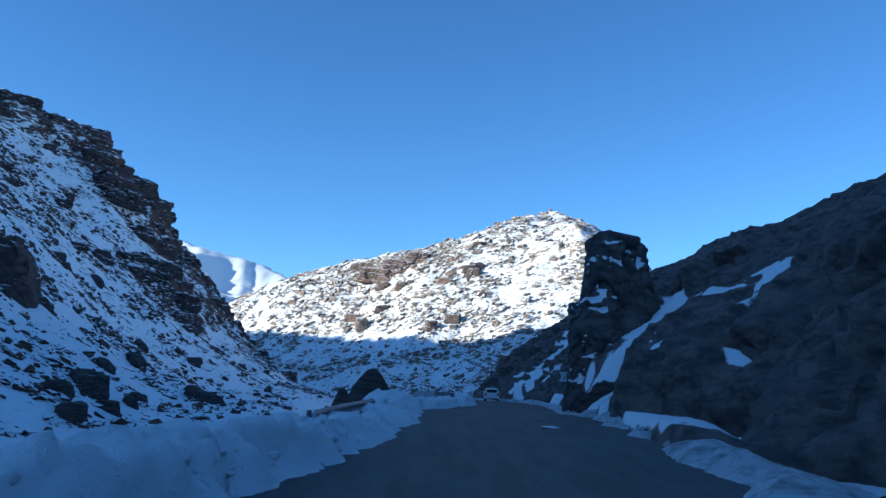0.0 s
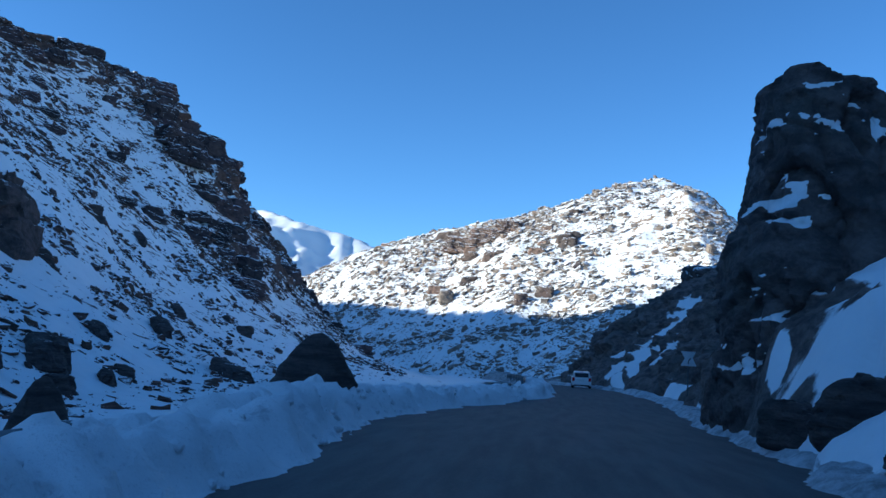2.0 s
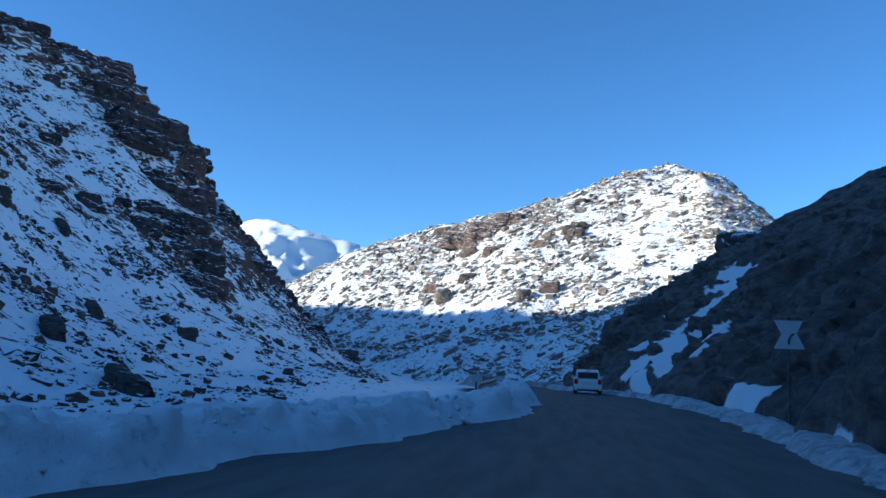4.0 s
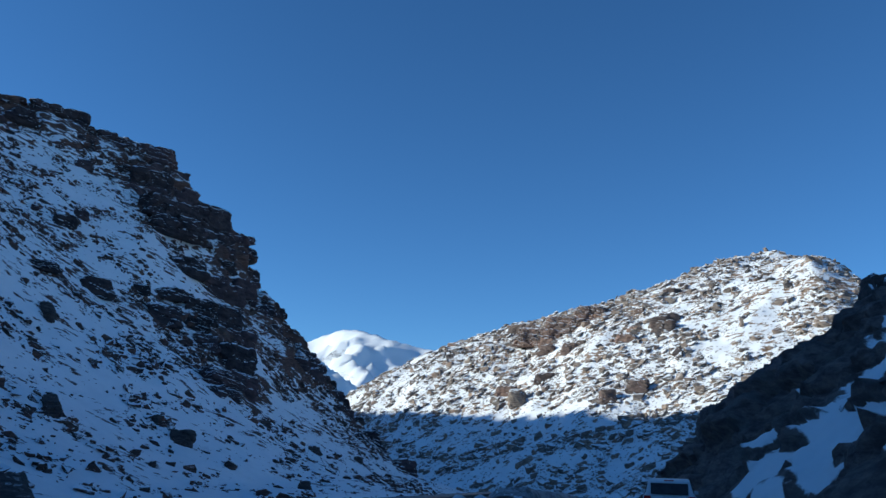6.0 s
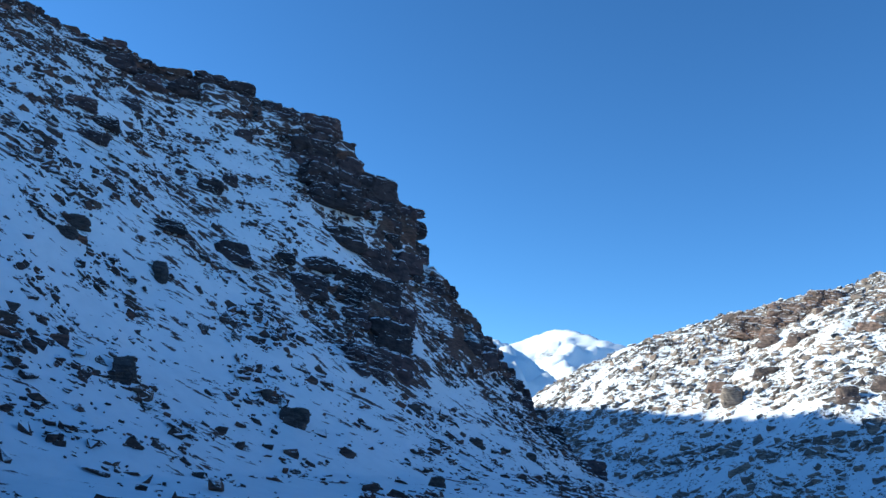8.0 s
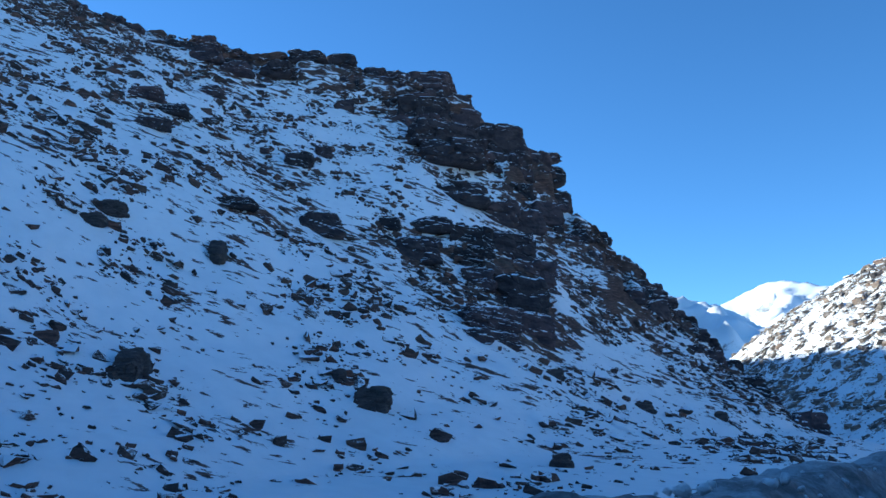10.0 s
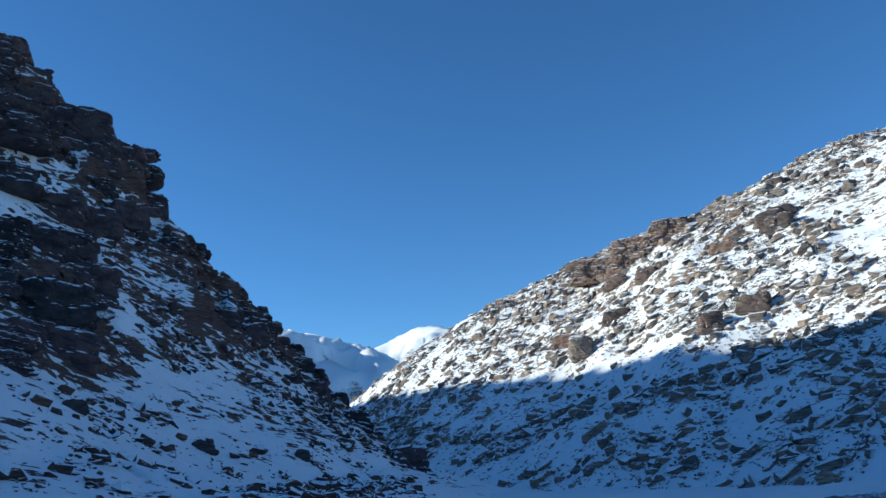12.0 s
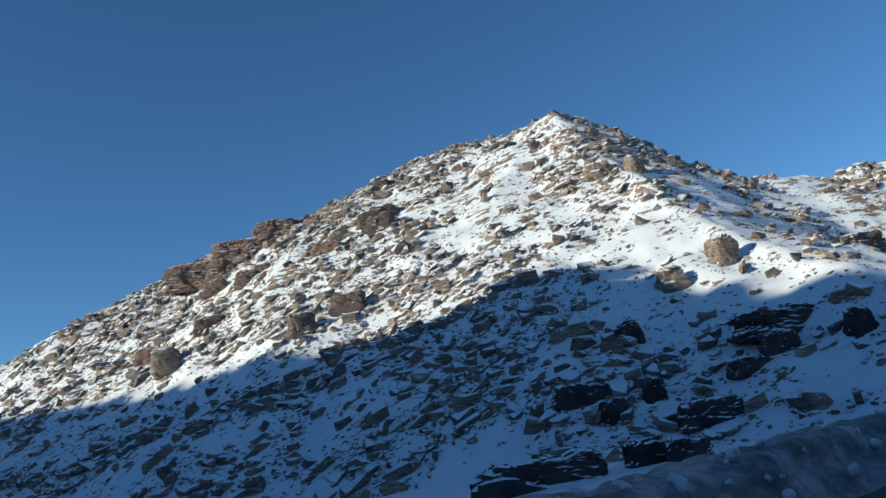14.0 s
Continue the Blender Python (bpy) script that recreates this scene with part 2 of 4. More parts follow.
def texture(t, add, scale, detail=6, rough=0.6, stretch=(1, 1, 1), turn=(0, 0, 0), kind="POINT"):
    geo = add("ShaderNodeNewGeometry")
    mp = add("ShaderNodeMapping")
    mp.vector_type = kind
    mp.inputs["Scale"].default_value = stretch
    mp.inputs["Rotation"].default_value = turn
    n = add("ShaderNodeTexNoise", Scale=scale, Detail=detail, Roughness=rough)
    t.links.new(geo.outputs["Position"], mp.inputs["Vector"])
    t.links.new(mp.outputs["Vector"], n.inputs["Vector"])
    return n.outputs["Fac"]


def rock_and_snow(name, dark, light, stain, flat=0.78, soft=0.1, wander=0.35, mask=False, tint="island", fine=1.0, strata=(0.5, 0.5, 3.0), fleck=None, grit=0.9, relief=0.25):
    """Rock with snow lying where the surface is flat enough; with mask the ground's own cover of snow is added."""
    m, t, b, add = nodes_of(name)
    geo = add("ShaderNodeNewGeometry")
    xyz = add("ShaderNodeSeparateXYZ")
    t.links.new(geo.outputs["Normal"], xyz.inputs[0])
    broad = texture(t, add, 0.35, 5)
    mid = texture(t, add, 1.6 * fine, 6, 0.65, strata, (0.25, 0.12, 0))
    grain = texture(t, add, 9.0 * fine, 7, 0.7)
    colour = blend(t, add, ramp(t, add, mid, 0.35, 0.66), dark, light)
    colour = blend(t, add, calc(t, add, "MULTIPLY", ramp(t, add, broad, 0.5, 0.68), 0.75), colour, stain)
    if tint == "island":
        rnd = geo.outputs["Random Per Island"]
    else:
        rnd = add("ShaderNodeObjectInfo").outputs["Random"]
    hue = add("ShaderNodeHueSaturation")
    t.links.new(colour, hue.inputs["Color"])
    t.links.new(calc(t, add, "ADD", calc(t, add, "MULTIPLY", rnd, 0.8), calc(t, add, "ADD", calc(t, add, "MULTIPLY", grain, grit), 0.6 - 0.5 * grit)), hue.inputs["Value"])
    t.links.new(calc(t, add, "ADD", calc(t, add, "MULTIPLY", rnd, 0.5), 0.75), hue.inputs["Saturation"])
    lie = calc(t, add, "ADD", xyz.outputs["Z"], calc(t, add, "MULTIPLY", calc(t, add, "SUBTRACT", calc(t, add, "ADD", calc(t, add, "MULTIPLY", mid, 0.6), calc(t, add, "MULTIPLY", broad, 0.4)), 0.5), wander))
    lie = calc(t, add, "ADD", lie, calc(t, add, "MULTIPLY", calc(t, add, "SUBTRACT", grain, 0.5), wander * 0.6))
    if fleck:
        # rock that shows through in drawn-out patches
        size, much, long_way = fleck
        spots = texture(t, add, 1.0 / size, 5, 0.62, (2.1, 1.0, 0.75), long_way, "TEXTURE")
        lie = calc(t, add, "ADD", lie, calc(t, add, "MULTIPLY", calc(t, add, "SUBTRACT", spots, 0.5), much))
    if mask:
        at = add("ShaderNodeAttribute")
        at.attribute_name = "snow"
        lie = calc(t, add, "ADD", lie, calc(t, add, "SUBTRACT", at.outputs["Fac"], 0.5))
    white = ramp(t, add, lie, flat - soft, flat + soft)
    soil = texture(t, add, 0.6, 4)
    snow = blend(t, add, ramp(t, add, soil, 0.3, 0.75), (0.92, 0.925, 0.93), (0.86, 0.87, 0.88))
    t.links.new(blend(t, add, white, hue.outputs["Color"], snow), b.inputs["Base Color"])
    rough = add("ShaderNodeMix")
    t.links.new(white, rough.inputs[0])
    rough.inputs[2].default_value, rough.inputs[3].default_value = 0.85, 0.6
    t.links.new(rough.outputs[0], b.inputs["Roughness"])
    b.inputs["Specular IOR Level"].default_value = 0.3
    bump = add("ShaderNodeBump", Strength=0.9, Distance=relief)
    high = calc(t, add, "ADD", calc(t, add, "MULTIPLY", mid, 1.0), calc(t, add, "MULTIPLY", grain, 0.45))
    high = calc(t, add, "ADD", calc(t, add, "MULTIPLY", high, calc(t, add, "SUBTRACT", 1.0, calc(t, add, "MULTIPLY", white, 0.75))), calc(t, add, "MULTIPLY", white, 0.5))
    t.links.new(high, bump.inputs["Height"])
    t.links.new(bump.outputs["Normal"], b.inputs["Normal"])
    return m


def plain(name, a, c, scale=3.0, rough=0.6, metal=0.0, bump_by=0.02, low=0.35, high=0.65, detail=6, stretch=(1, 1, 1)):
    m, t, b, add = nodes_of(name)
    n = texture(t, add, scale, detail, 0.6, stretch)
    fine = texture(t, add, scale * 9, 5)
    f = ramp(t, add, calc(t, add, "ADD", calc(t, add, "MULTIPLY", n, 0.65), calc(t, add, "MULTIPLY", fine, 0.35)), low, high)
    t.links.new(blend(t, add, f, a, c), b.inputs["Base Color"])
    b.inputs["Roughness"].default_value = rough
    b.inputs["Metallic"].default_value = metal
    if bump_by:
        bump = add("ShaderNodeBump", Strength=0.7, Distance=bump_by)
        t.links.new(calc(t, add, "ADD", n, calc(t, add, "MULTIPLY", fine, 0.4)), bump.inputs["Height"])
        t.links.new(bump.outputs["Normal"], b.inputs["Normal"])
    return m


def dirty_snow(name, clean, dirt, low, high):
    """Snow thrown aside by a plough: blotches of slush and grit, and fine grains."""
    m, t, b, add = nodes_of(name)
    blot, mid, grains = texture(t, add, 1.3, 5, 0.6), texture(t, add, 4.5, 6, 0.65), texture(t, add, 26, 4, 0.7)
    f = calc(t, add, "ADD", calc(t, add, "MULTIPLY", blot, 0.55), calc(t, add, "MULTIPLY", mid, 0.45))
    colour = blend(t, add, ramp(t, add, f, low, high), clean, dirt)
    colour = blend(t, add, calc(t, add, "MULTIPLY", ramp(t, add, grains, 0.56, 0.7), 0.5), colour, dirt)
    t.links.new(colour, b.inputs["Base Color"])
    b.inputs["Roughness"].default_value = 0.65
    bump = add("ShaderNodeBump", Strength=0.8, Distance=0.09)
    t.links.new(calc(t, add, "ADD", mid, calc(t, add, "MULTIPLY", grains, 0.35)), bump.inputs["Height"])
    t.links.new(bump.outputs["Normal"], b.inputs["Normal"])
    return m


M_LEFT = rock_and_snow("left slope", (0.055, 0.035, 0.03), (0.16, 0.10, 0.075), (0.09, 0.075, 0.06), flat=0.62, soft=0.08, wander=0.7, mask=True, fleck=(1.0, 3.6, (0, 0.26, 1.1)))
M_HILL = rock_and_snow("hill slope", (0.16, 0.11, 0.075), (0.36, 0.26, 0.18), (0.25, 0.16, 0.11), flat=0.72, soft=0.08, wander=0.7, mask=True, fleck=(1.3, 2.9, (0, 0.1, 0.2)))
M_CLIFF = rock_and_snow("cliff", (0.078, 0.066, 0.061), (0.21, 0.17, 0.148), (0.13, 0.12, 0.108), flat=0.95, soft=0.10, wander=0.5, mask=True, fine=0.9, strata=(0.8, 0.8, 1.5))
M_ROCK_LEFT = rock_and_snow("dark boulders", (0.05, 0.033, 0.028), (0.15, 0.095, 0.075), (0.095, 0.075, 0.06), flat=0.68, soft=0.06, wander=0.7)
M_ROCK_HILL = rock_and_snow("tan boulders", (0.14, 0.112, 0.09), (0.36, 0.295, 0.235), (0.26, 0.18, 0.135), flat=0.68, soft=0.07, wander=0.7)
M_SLAB = rock_and_snow("outcrop slabs", (0.037, 0.029, 0.031), (0.088, 0.063, 0.06), (0.066, 0.047, 0.045), flat=0.72, soft=0.06, wander=0.75, tint="object", grit=0.5, relief=0.14, fine=0.45, strata=(0.8, 0.8, 1.5))
M_SLAB_TAN = rock_and_snow("red outcrop slabs", (0.10, 0.075, 0.062), (0.26, 0.185, 0.145), (0.19, 0.125, 0.10), flat=0.78, soft=0.05, wander=0.4, tint="object")
M_PILLAR = rock_and_snow("pillar rock", (0.05, 0.042, 0.04), (0.13, 0.105, 0.095), (0.085, 0.078, 0.07), flat=0.68, soft=0.05, wander=0.5, fine=0.8, strata=(0.8, 0.8, 1.3), fleck=(0.6, 2.6, (0.3, 0.5, 0.3)))
M_PILLAR_FACE = rock_and_snow("pillar face", (0.062, 0.053, 0.05), (0.16, 0.13, 0.118), (0.105, 0.097, 0.087), flat=0.98, soft=0.06, wander=0.45, mask=True, fine=0.8, strata=(0.8, 0.8, 1.3))
M_NEAR = rock_and_snow("near crag", (0.045, 0.035, 0.033), (0.11, 0.08, 0.068), (0.075, 0.06, 0.05), flat=0.9, soft=0.06, wander=0.5, strata=(0.8, 0.8, 1.5), fine=0.5)
M_BARE = rock_and_snow("bare dark boulder", (0.05, 0.042, 0.04), (0.11, 0.09, 0.08), (0.075, 0.07, 0.062), flat=1.02, soft=0.05, wander=0.3, fine=1.2)
M_SNOW = plain("valley snow", (0.86, 0.87, 0.88), (0.92, 0.925, 0.93), 0.9, 0.6, bump_by=0.08)
M_BANK = dirty_snow("ploughed snow", (0.84, 0.85, 0.86), (0.50, 0.51, 0.53), 0.54, 0.70)
M_GRIT = dirty_snow("gritty snow", (0.62, 0.62, 0.63), (0.24, 0.235, 0.23), 0.42, 0.64)
M_GRIT_BEND = dirty_snow("dark gritty snow", (0.48, 0.48, 0.49), (0.17, 0.165, 0.16), 0.40, 0.60)
M_ROAD = plain("asphalt", (0.062, 0.057, 0.052), (0.115, 0.105, 0.095), 2.6, 0.8, bump_by=0.006, stretch=(1.0, 0.12, 1.0))
M_FAR = rock_and_snow("far snow", (0.10, 0.10, 0.10), (0.2, 0.18, 0.17), (0.2, 0.2, 0.2), flat=0.45, soft=0.1, wander=0.5, fine=0.05)
M_STEEL = plain("galvanised steel", (0.09, 0.10, 0.11), (0.17, 0.18, 0.19), 5, 0.5, 0.7, 0.0)
M_WHITE_PAINT = plain("white car paint", (0.66, 0.67, 0.68), (0.72, 0.73, 0.74), 4, 0.3, 0.0, 0.0)
M_GLASS = plain("dark glass", (0.015, 0.017, 0.02), (0.03, 0.033, 0.036), 3, 0.08, 0.0, 0.0)
M_RUBBER = plain("rubber", (0.015, 0.015, 0.015), (0.03, 0.03, 0.03), 20, 0.85, 0.0, 0.0)
M_RED = plain("red lamp", (0.35, 0.01, 0.01), (0.45, 0.02, 0.015), 20, 0.25, 0.0, 0.0)


# ---- mesh helpers ----
def mesh_np(name, verts, faces, material, smooth=True, **values):
    """One mesh from arrays of corners and of faces with the same number of corners each."""
    me = bpy.data.meshes.new(name)
    n = faces.shape[1]
    me.vertices.add(len(verts))
    me.vertices.foreach_set("co", np.ascontiguousarray(verts, dtype=np.float32).ravel())
    me.loops.add(faces.size)
    me.loops.foreach_set("vertex_index", np.ascontiguousarray(faces, dtype=np.int32).ravel())
    me.polygons.add(len(faces))
    me.polygons.foreach_set("loop_start", np.arange(0, faces.size, n, dtype=np.int32))
    me.polygons.foreach_set("use_smooth", np.full(len(faces), smooth))
    for key, v in values.items():
        me.attributes.new(key, "FLOAT", "POINT").data.foreach_set("value", np.ascontiguousarray(v, dtype=np.float32).ravel())
    me.materials.append(material)
    me.update(calc_edges=True)
    me.validate()
    return me


def quads(rows, cols):
    i = np.arange(rows * cols).reshape(rows, cols)
    return np.stack([i[:-1, :-1], i[:-1, 1:], i[1:, 1:], i[1:, :-1]], -1).reshape(-1, 4)


def sheet(name, x, y, z, material, smooth=True, **values):
    return mesh_np(name, np.stack([x, y, z], -1).reshape(-1, 3), quads(*x.shape), material, smooth, **values)


def part(name, bm, material, parent, label="", smooth=False):
    me = bpy.data.meshes.new(name)
    bm.to_mesh(me)
    bm.free()
    for p in me.polygons:
        p.use_smooth = smooth
    me.materials.append(material)
    ob = new(name, me)
    ob.parent = parent
    if label:
        ob["label"] = label
    return ob


def rock_shape(seed, flat=(1.0, 0.75, 0.5), n=16):
    """An angular stone about one metre across: corners and triangles."""
    r = np.random.RandomState(seed)
    p = r.uniform(-1, 1, (n, 3))
    p /= np.maximum(np.linalg.norm(p, axis=1, keepdims=True) ** 0.5, 0.4)
    p *= np.array(flat) * 0.5
    bm = bmesh.new()
    for q in p:
        bm.verts.new(q)
    res = bmesh.ops.convex_hull(bm, input=bm.verts)
    bmesh.ops.delete(bm, geom=list({g for g in res["geom_interior"] + res["geom_unused"] if isinstance(g, bmesh.types.BMVert)}), context="VERTS")
    bmesh.ops.triangulate(bm, faces=bm.faces)
    bm.verts.index_update()
    v = np.array([q.co[:] for q in bm.verts])
    f = np.array([[c.index for c in q.verts] for q in bm.faces])
    bm.free()
    return v, f


SHAPES = [rock_shape(100 + i, (1.0, 0.42 + 0.35 * (i % 3) / 2, 0.36 + 0.34 * (i % 4) / 3), 13) for i in range(16)]


ROUND = [rock_shape(190 + i, (1.0, 0.85, 0.7), 30) for i in range(8)]
SMALL = [rock_shape(160 + i, (1.0, 0.5 + 0.3 * (i % 3) / 2, 0.34 + 0.26 * (i % 4) / 3), 8) for i in range(12)]


def turns(yaw, tilt_x, tilt_y):
    """Rotation matrices from arrays of angles."""
    c, s = np.cos(yaw), np.sin(yaw)
    z, o = np.zeros_like(c), np.ones_like(c)
    rz = np.stack([np.stack([c, -s, z], -1), np.stack([s, c, z], -1), np.stack([z, z, o], -1)], -2)
    c, s = np.cos(tilt_x), np.sin(tilt_x)
    rx = np.stack([np.stack([o, z, z], -1), np.stack([z, c, -s], -1), np.stack([z, s, c], -1)], -2)
    c, s = np.cos(tilt_y), np.sin(tilt_y)
    ry = np.stack([np.stack([c, z, s], -1), np.stack([z, o, z], -1), np.stack([-s, z, c], -1)], -2)
    return rz @ rx @ ry


def stones(name, place, size, rot, material, seed=0, shapes=SHAPES, smooth=False):
    """Many stones in one mesh, each with its own turn."""
    pick = np.random.RandomState(seed).randint(0, len(shapes), len(size))
    verts, faces, base = [], [], 0
    for k, (v, f) in enumerate(shapes):
        i = np.where(pick == k)[0]
        if len(i) == 0:
            continue
        w = np.einsum("nij,vj->nvi", rot[i], v) * size[i, None, None] + place[i, None, :]
        g = f[None] + base + (np.arange(len(i)) * len(v))[:, None, None]
        verts.append(w.reshape(-1, 3))
        faces.append(g.reshape(-1, 3))
        base += len(i) * len(v)
    return mesh_np(name, np.vstack(verts), np.vstack(faces), material, smooth)


def lone_stones(group, label, category, place, size, rot, material, seed=0):
    """Stones big enough to be told apart, each a thing of its own on shared meshes."""
    shared = []
    for v, f in SHAPES:
        shared.append(mesh_np("boulder", v, f, material, smooth=False))
    r = np.random.RandomState(seed)
    for p, s, m in zip(place, size, rot):
        ob = new("boulder", shared[r.randint(len(shared))])
        ob.matrix_world = Matrix.Translation(p) @ Matrix(m.tolist()).to_4x4() @ Matrix.Scale(s, 4)
        tagged(ob, label, category, group)


# ---- ground, far and near ----
def axis(fine_from, fine_to, stepping, lo, hi):
    """Even steps inside, growing ones outside."""
    a = list(np.arange(fine_from, fine_to + 0.01, stepping))
    d, g = a[-1], stepping
    while d < hi:
        g *= 1.25
        d += g
        a.append(d)
    d, g = a[0], stepping
    while d > lo:
        g *= 1.25
        d -= g
        a.insert(0, d)
    return np.array(a)


gx, gy = np.meshgrid(axis(-60, 60, 1.5, -4000, 4000), axis(-40, 260, 1.5, -3000, 4500), indexing="ij")
ground = tagged(new("ground", sheet("ground", gx, gy, valley(gx, gy), M_SNOW)), "snow-covered valley floor between the slopes", "ground", kind="structure")

# the road
rs = np.arange(0, LENGTH[-1], 0.5)
rp, rr = along(rs)
lane = np.linspace(0, 1, 17)
wide_l, wide_r = left_edge(rp[:, 1])[:, None] + 0.7, right_edge(rp[:, 1])[:, None] + 0.5
across = -wide_l + (wide_l + wide_r) * lane
rx = rp[:, None, 0] + rr[:, None, 0] * across
ry = rp[:, None, 1] + rr[:, None, 1] * across
rz = rp[:, None, 2] - 0.012 * np.abs(across)
road = tagged(new("road", sheet("road", rx, ry, rz, M_ROAD)), "dark asphalt mountain road cleared of snow", "road", kind="structure")

# the left slope
def rock_zone(x, y):
    """How far the shaded slope breaks up into cliffs: under the crest, down its edge and round the lower band."""
    s = (x - SPUR[0]) * 0.746 + (y - SPUR[1]) * 0.666
    n = (x - SPUR[0]) * -0.666 + (y - SPUR[1]) * 0.746
    crest = 0.9 * np.exp(-((n + 5) / 7.5) ** 2) * step(-46, -24, s) * (1 - step(-4, 4, s))
    top = 0.68 * np.exp(-((n + 4 + 6 * step(-45, -70, s)) / 9) ** 2) * step(-120, -80, s) * (1 - step(-30, -20, s))
    edge = 1.25 * np.exp(-((n + 4.5) / 7.0) ** 2) * step(-8, 0, s) * (1 - step(26, 36, s))
    low = 1.05 * np.exp(-((x + 62.5) / 6) ** 2 - ((y - 189.5) / 8.5) ** 2)
    low = np.maximum(low, 1.15 * np.exp(-((n + 12) / 6.5) ** 2 - ((s - 4) / 10) ** 2))
    return np.clip(np.maximum(np.maximum(crest, top), np.maximum(edge, low)) + 0.25 * fbm(x / 5, y / 5, seed=57), 0, 1)


lx, ly = np.meshgrid(np.concatenate([np.arange(-340, -140, 4.0), np.arange(-140, -115, 0.8), np.arange(-115, -40, 0.5), np.arange(-40, -10, 0.8)]),
                     np.concatenate([np.arange(-160, -10, 4.0), np.arange(-10, 150, 0.8), np.arange(150, 252, 0.5), np.arange(252, 300, 0.8), np.arange(300, 420, 5.0)]), indexing="ij")
lz = left_height(lx, ly)
lzone = rock_zone(lx, ly)
lsnow = 0.83 + 0.2 * fbm(lx / 14, ly / 14, seed=51) + 0.3 * fbm(lx / 2.2, ly / 5, seed=52)
lsnow = lsnow - 0.74 * lzone - 0.35 * step(58, 66, lz)
# ledges and blocks of the broken rock
v1, e1 = blocks(lx / 5.5, ly / 5.5, lz / 3.4 + 0.06 * lx, 55)
v2, e2 = blocks(lx / 2.0, ly / 2.0, lz / 1.2 + 0.1 * lx, 58)
lpush = ((v1 - 0.5) * 2.6 + (v2 - 0.5) * 1.1) * lzone
lx2, ly2, lz2 = lx + 0.72 * lpush, ly - 0.5 * lpush, lz + 0.35 * lpush
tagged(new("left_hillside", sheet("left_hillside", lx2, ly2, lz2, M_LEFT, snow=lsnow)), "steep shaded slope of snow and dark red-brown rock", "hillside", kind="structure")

# the sunlit hill
hx, hy = np.meshgrid(np.arange(-190, 240, 1.0), np.arange(150, 430, 1.0), indexing="ij")
hz = hill_height(hx, hy)
hsnow = 0.84 - 0.10 * step(2, 22, hz) - 0.30 * np.exp(-((hx + 18) / 34) ** 2 - ((hy - 322) / 20) ** 2) + 0.16 * fbm(hx / 18, hy / 18, seed=53) + 0.25 * fbm(hx / 3, hy / 3, seed=54)
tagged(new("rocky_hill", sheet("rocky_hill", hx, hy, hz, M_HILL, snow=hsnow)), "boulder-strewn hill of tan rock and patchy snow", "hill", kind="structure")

# the cliff beside the road
cs, cd = np.meshgrid(np.concatenate([np.arange(5, 70, 0.5), np.arange(70, 190, 0.22), np.arange(190, LENGTH[-1] - 30, 0.5)]),
                     np.concatenate([np.arange(-0.9, 9, 0.22), np.arange(9, 18, 0.4), np.arange(18, 70, 1.6)]), indexing="ij")
cp, cr = along(cs)
out_by = cd + right_edge(cp[..., 1]) + 1.0
cx = cp[..., 0] + cr[..., 0] * out_by
cy = cp[..., 1] + cr[..., 1] * out_by
cz = cliff_height(cx, cy)
csnow = cliff_snow(cx, cy, cd)
bare = 1 - 0.8 * step(0.5, 0.9, csnow)
v1, e1 = blocks(cx / 4.2, cy / 5.0, cz / 2.6 + 0.15 * cy, 61)
v2, e2 = blocks(cx / 1.5, cy / 1.9, cz / 0.9 + 0.3 * cy, 65)
push = ((v1 - 0.5) * 1.25 + (v2 - 0.5) * 0.45 + 0.25 * fbm(cx / 0.8, cy / 0.8, cz / 0.8, 3, 69)) * step(-0.2, 1.8, cd) * bare * (1 - 0.6 * step(26, 29, cy) * (1 - step(40, 43, cy)))
cx = cx - cr[..., 0] * push
cy = cy - cr[..., 1] * push
cz = cz + 0.55 * push
tagged(new("roadside_cliff", sheet("roadside_cliff", cx, cy, cz, M_CLIFF, snow=csnow)), "dark fractured rock cliff with snow in its hollows", "cliff", kind="structure")

# distant mountains: two crests, by bearing from the valley: their rise over distance and how far off they are
fx, fy = np.meshgrid(np.arange(-2300, 900, 11), np.arange(700, 2700, 11), indexing="ij")
BEAR = np.degrees(np.arctan2(fx, fy - 110))
RANGE = np.hypot(fx, fy - 110)


def far_crest(bearings, rises, places, ranges, fall, seed):
    jag = 0.0016 * fbm(BEAR / 1.1, 0 * BEAR, seed=seed)
    off = np.interp(BEAR, places, ranges) + 40 * fbm(BEAR / 2.5, 0 * BEAR, seed=seed + 1) - RANGE
    top = (np.interp(BEAR, bearings, rises) + jag) * (RANGE + off)
    spurs = (1 - np.abs(fbm(fx / 150, fy / 190, seed=seed + 2, octaves=4))) ** 2 - 0.55
    creases = (1 - np.abs(fbm(fx / 48, fy / 60, seed=seed + 3, octaves=3))) ** 2 - 0.5
    return top - fall * np.clip(off, 0, 3000) - 0.7 * np.clip(-off, 0, 3000) + (52 * spurs + 14 * creases) * step(15, 190, off)


far_a = far_crest([-40, -27, -24.2, -23.1, -22.2, -21, -19.6, -17.6, -15.8, -14, -12.5, -8, 5], [0.09, 0.125, 0.125, 0.134, 0.142, 0.150, 0.148, 0.140, 0.133, 0.126, 0.116, 0.085, 0.02],
                  [-30, -12], [2150, 1800], 0.42, 71)
far_b = far_crest([-60, -40, -33.4, -31.7, -30.3, -28.9, -27.5, -26, -25, -24.2, -22.5, -20.5, -17], [0.2, 0.175, 0.165, 0.162, 0.158, 0.151, 0.146, 0.137, 0.133, 0.128, 0.112, 0.09, 0.04],
                  [-45, -36, -26.6, -25, -20], [900, 1050, 1500, 1420, 1150], 0.27, 81)
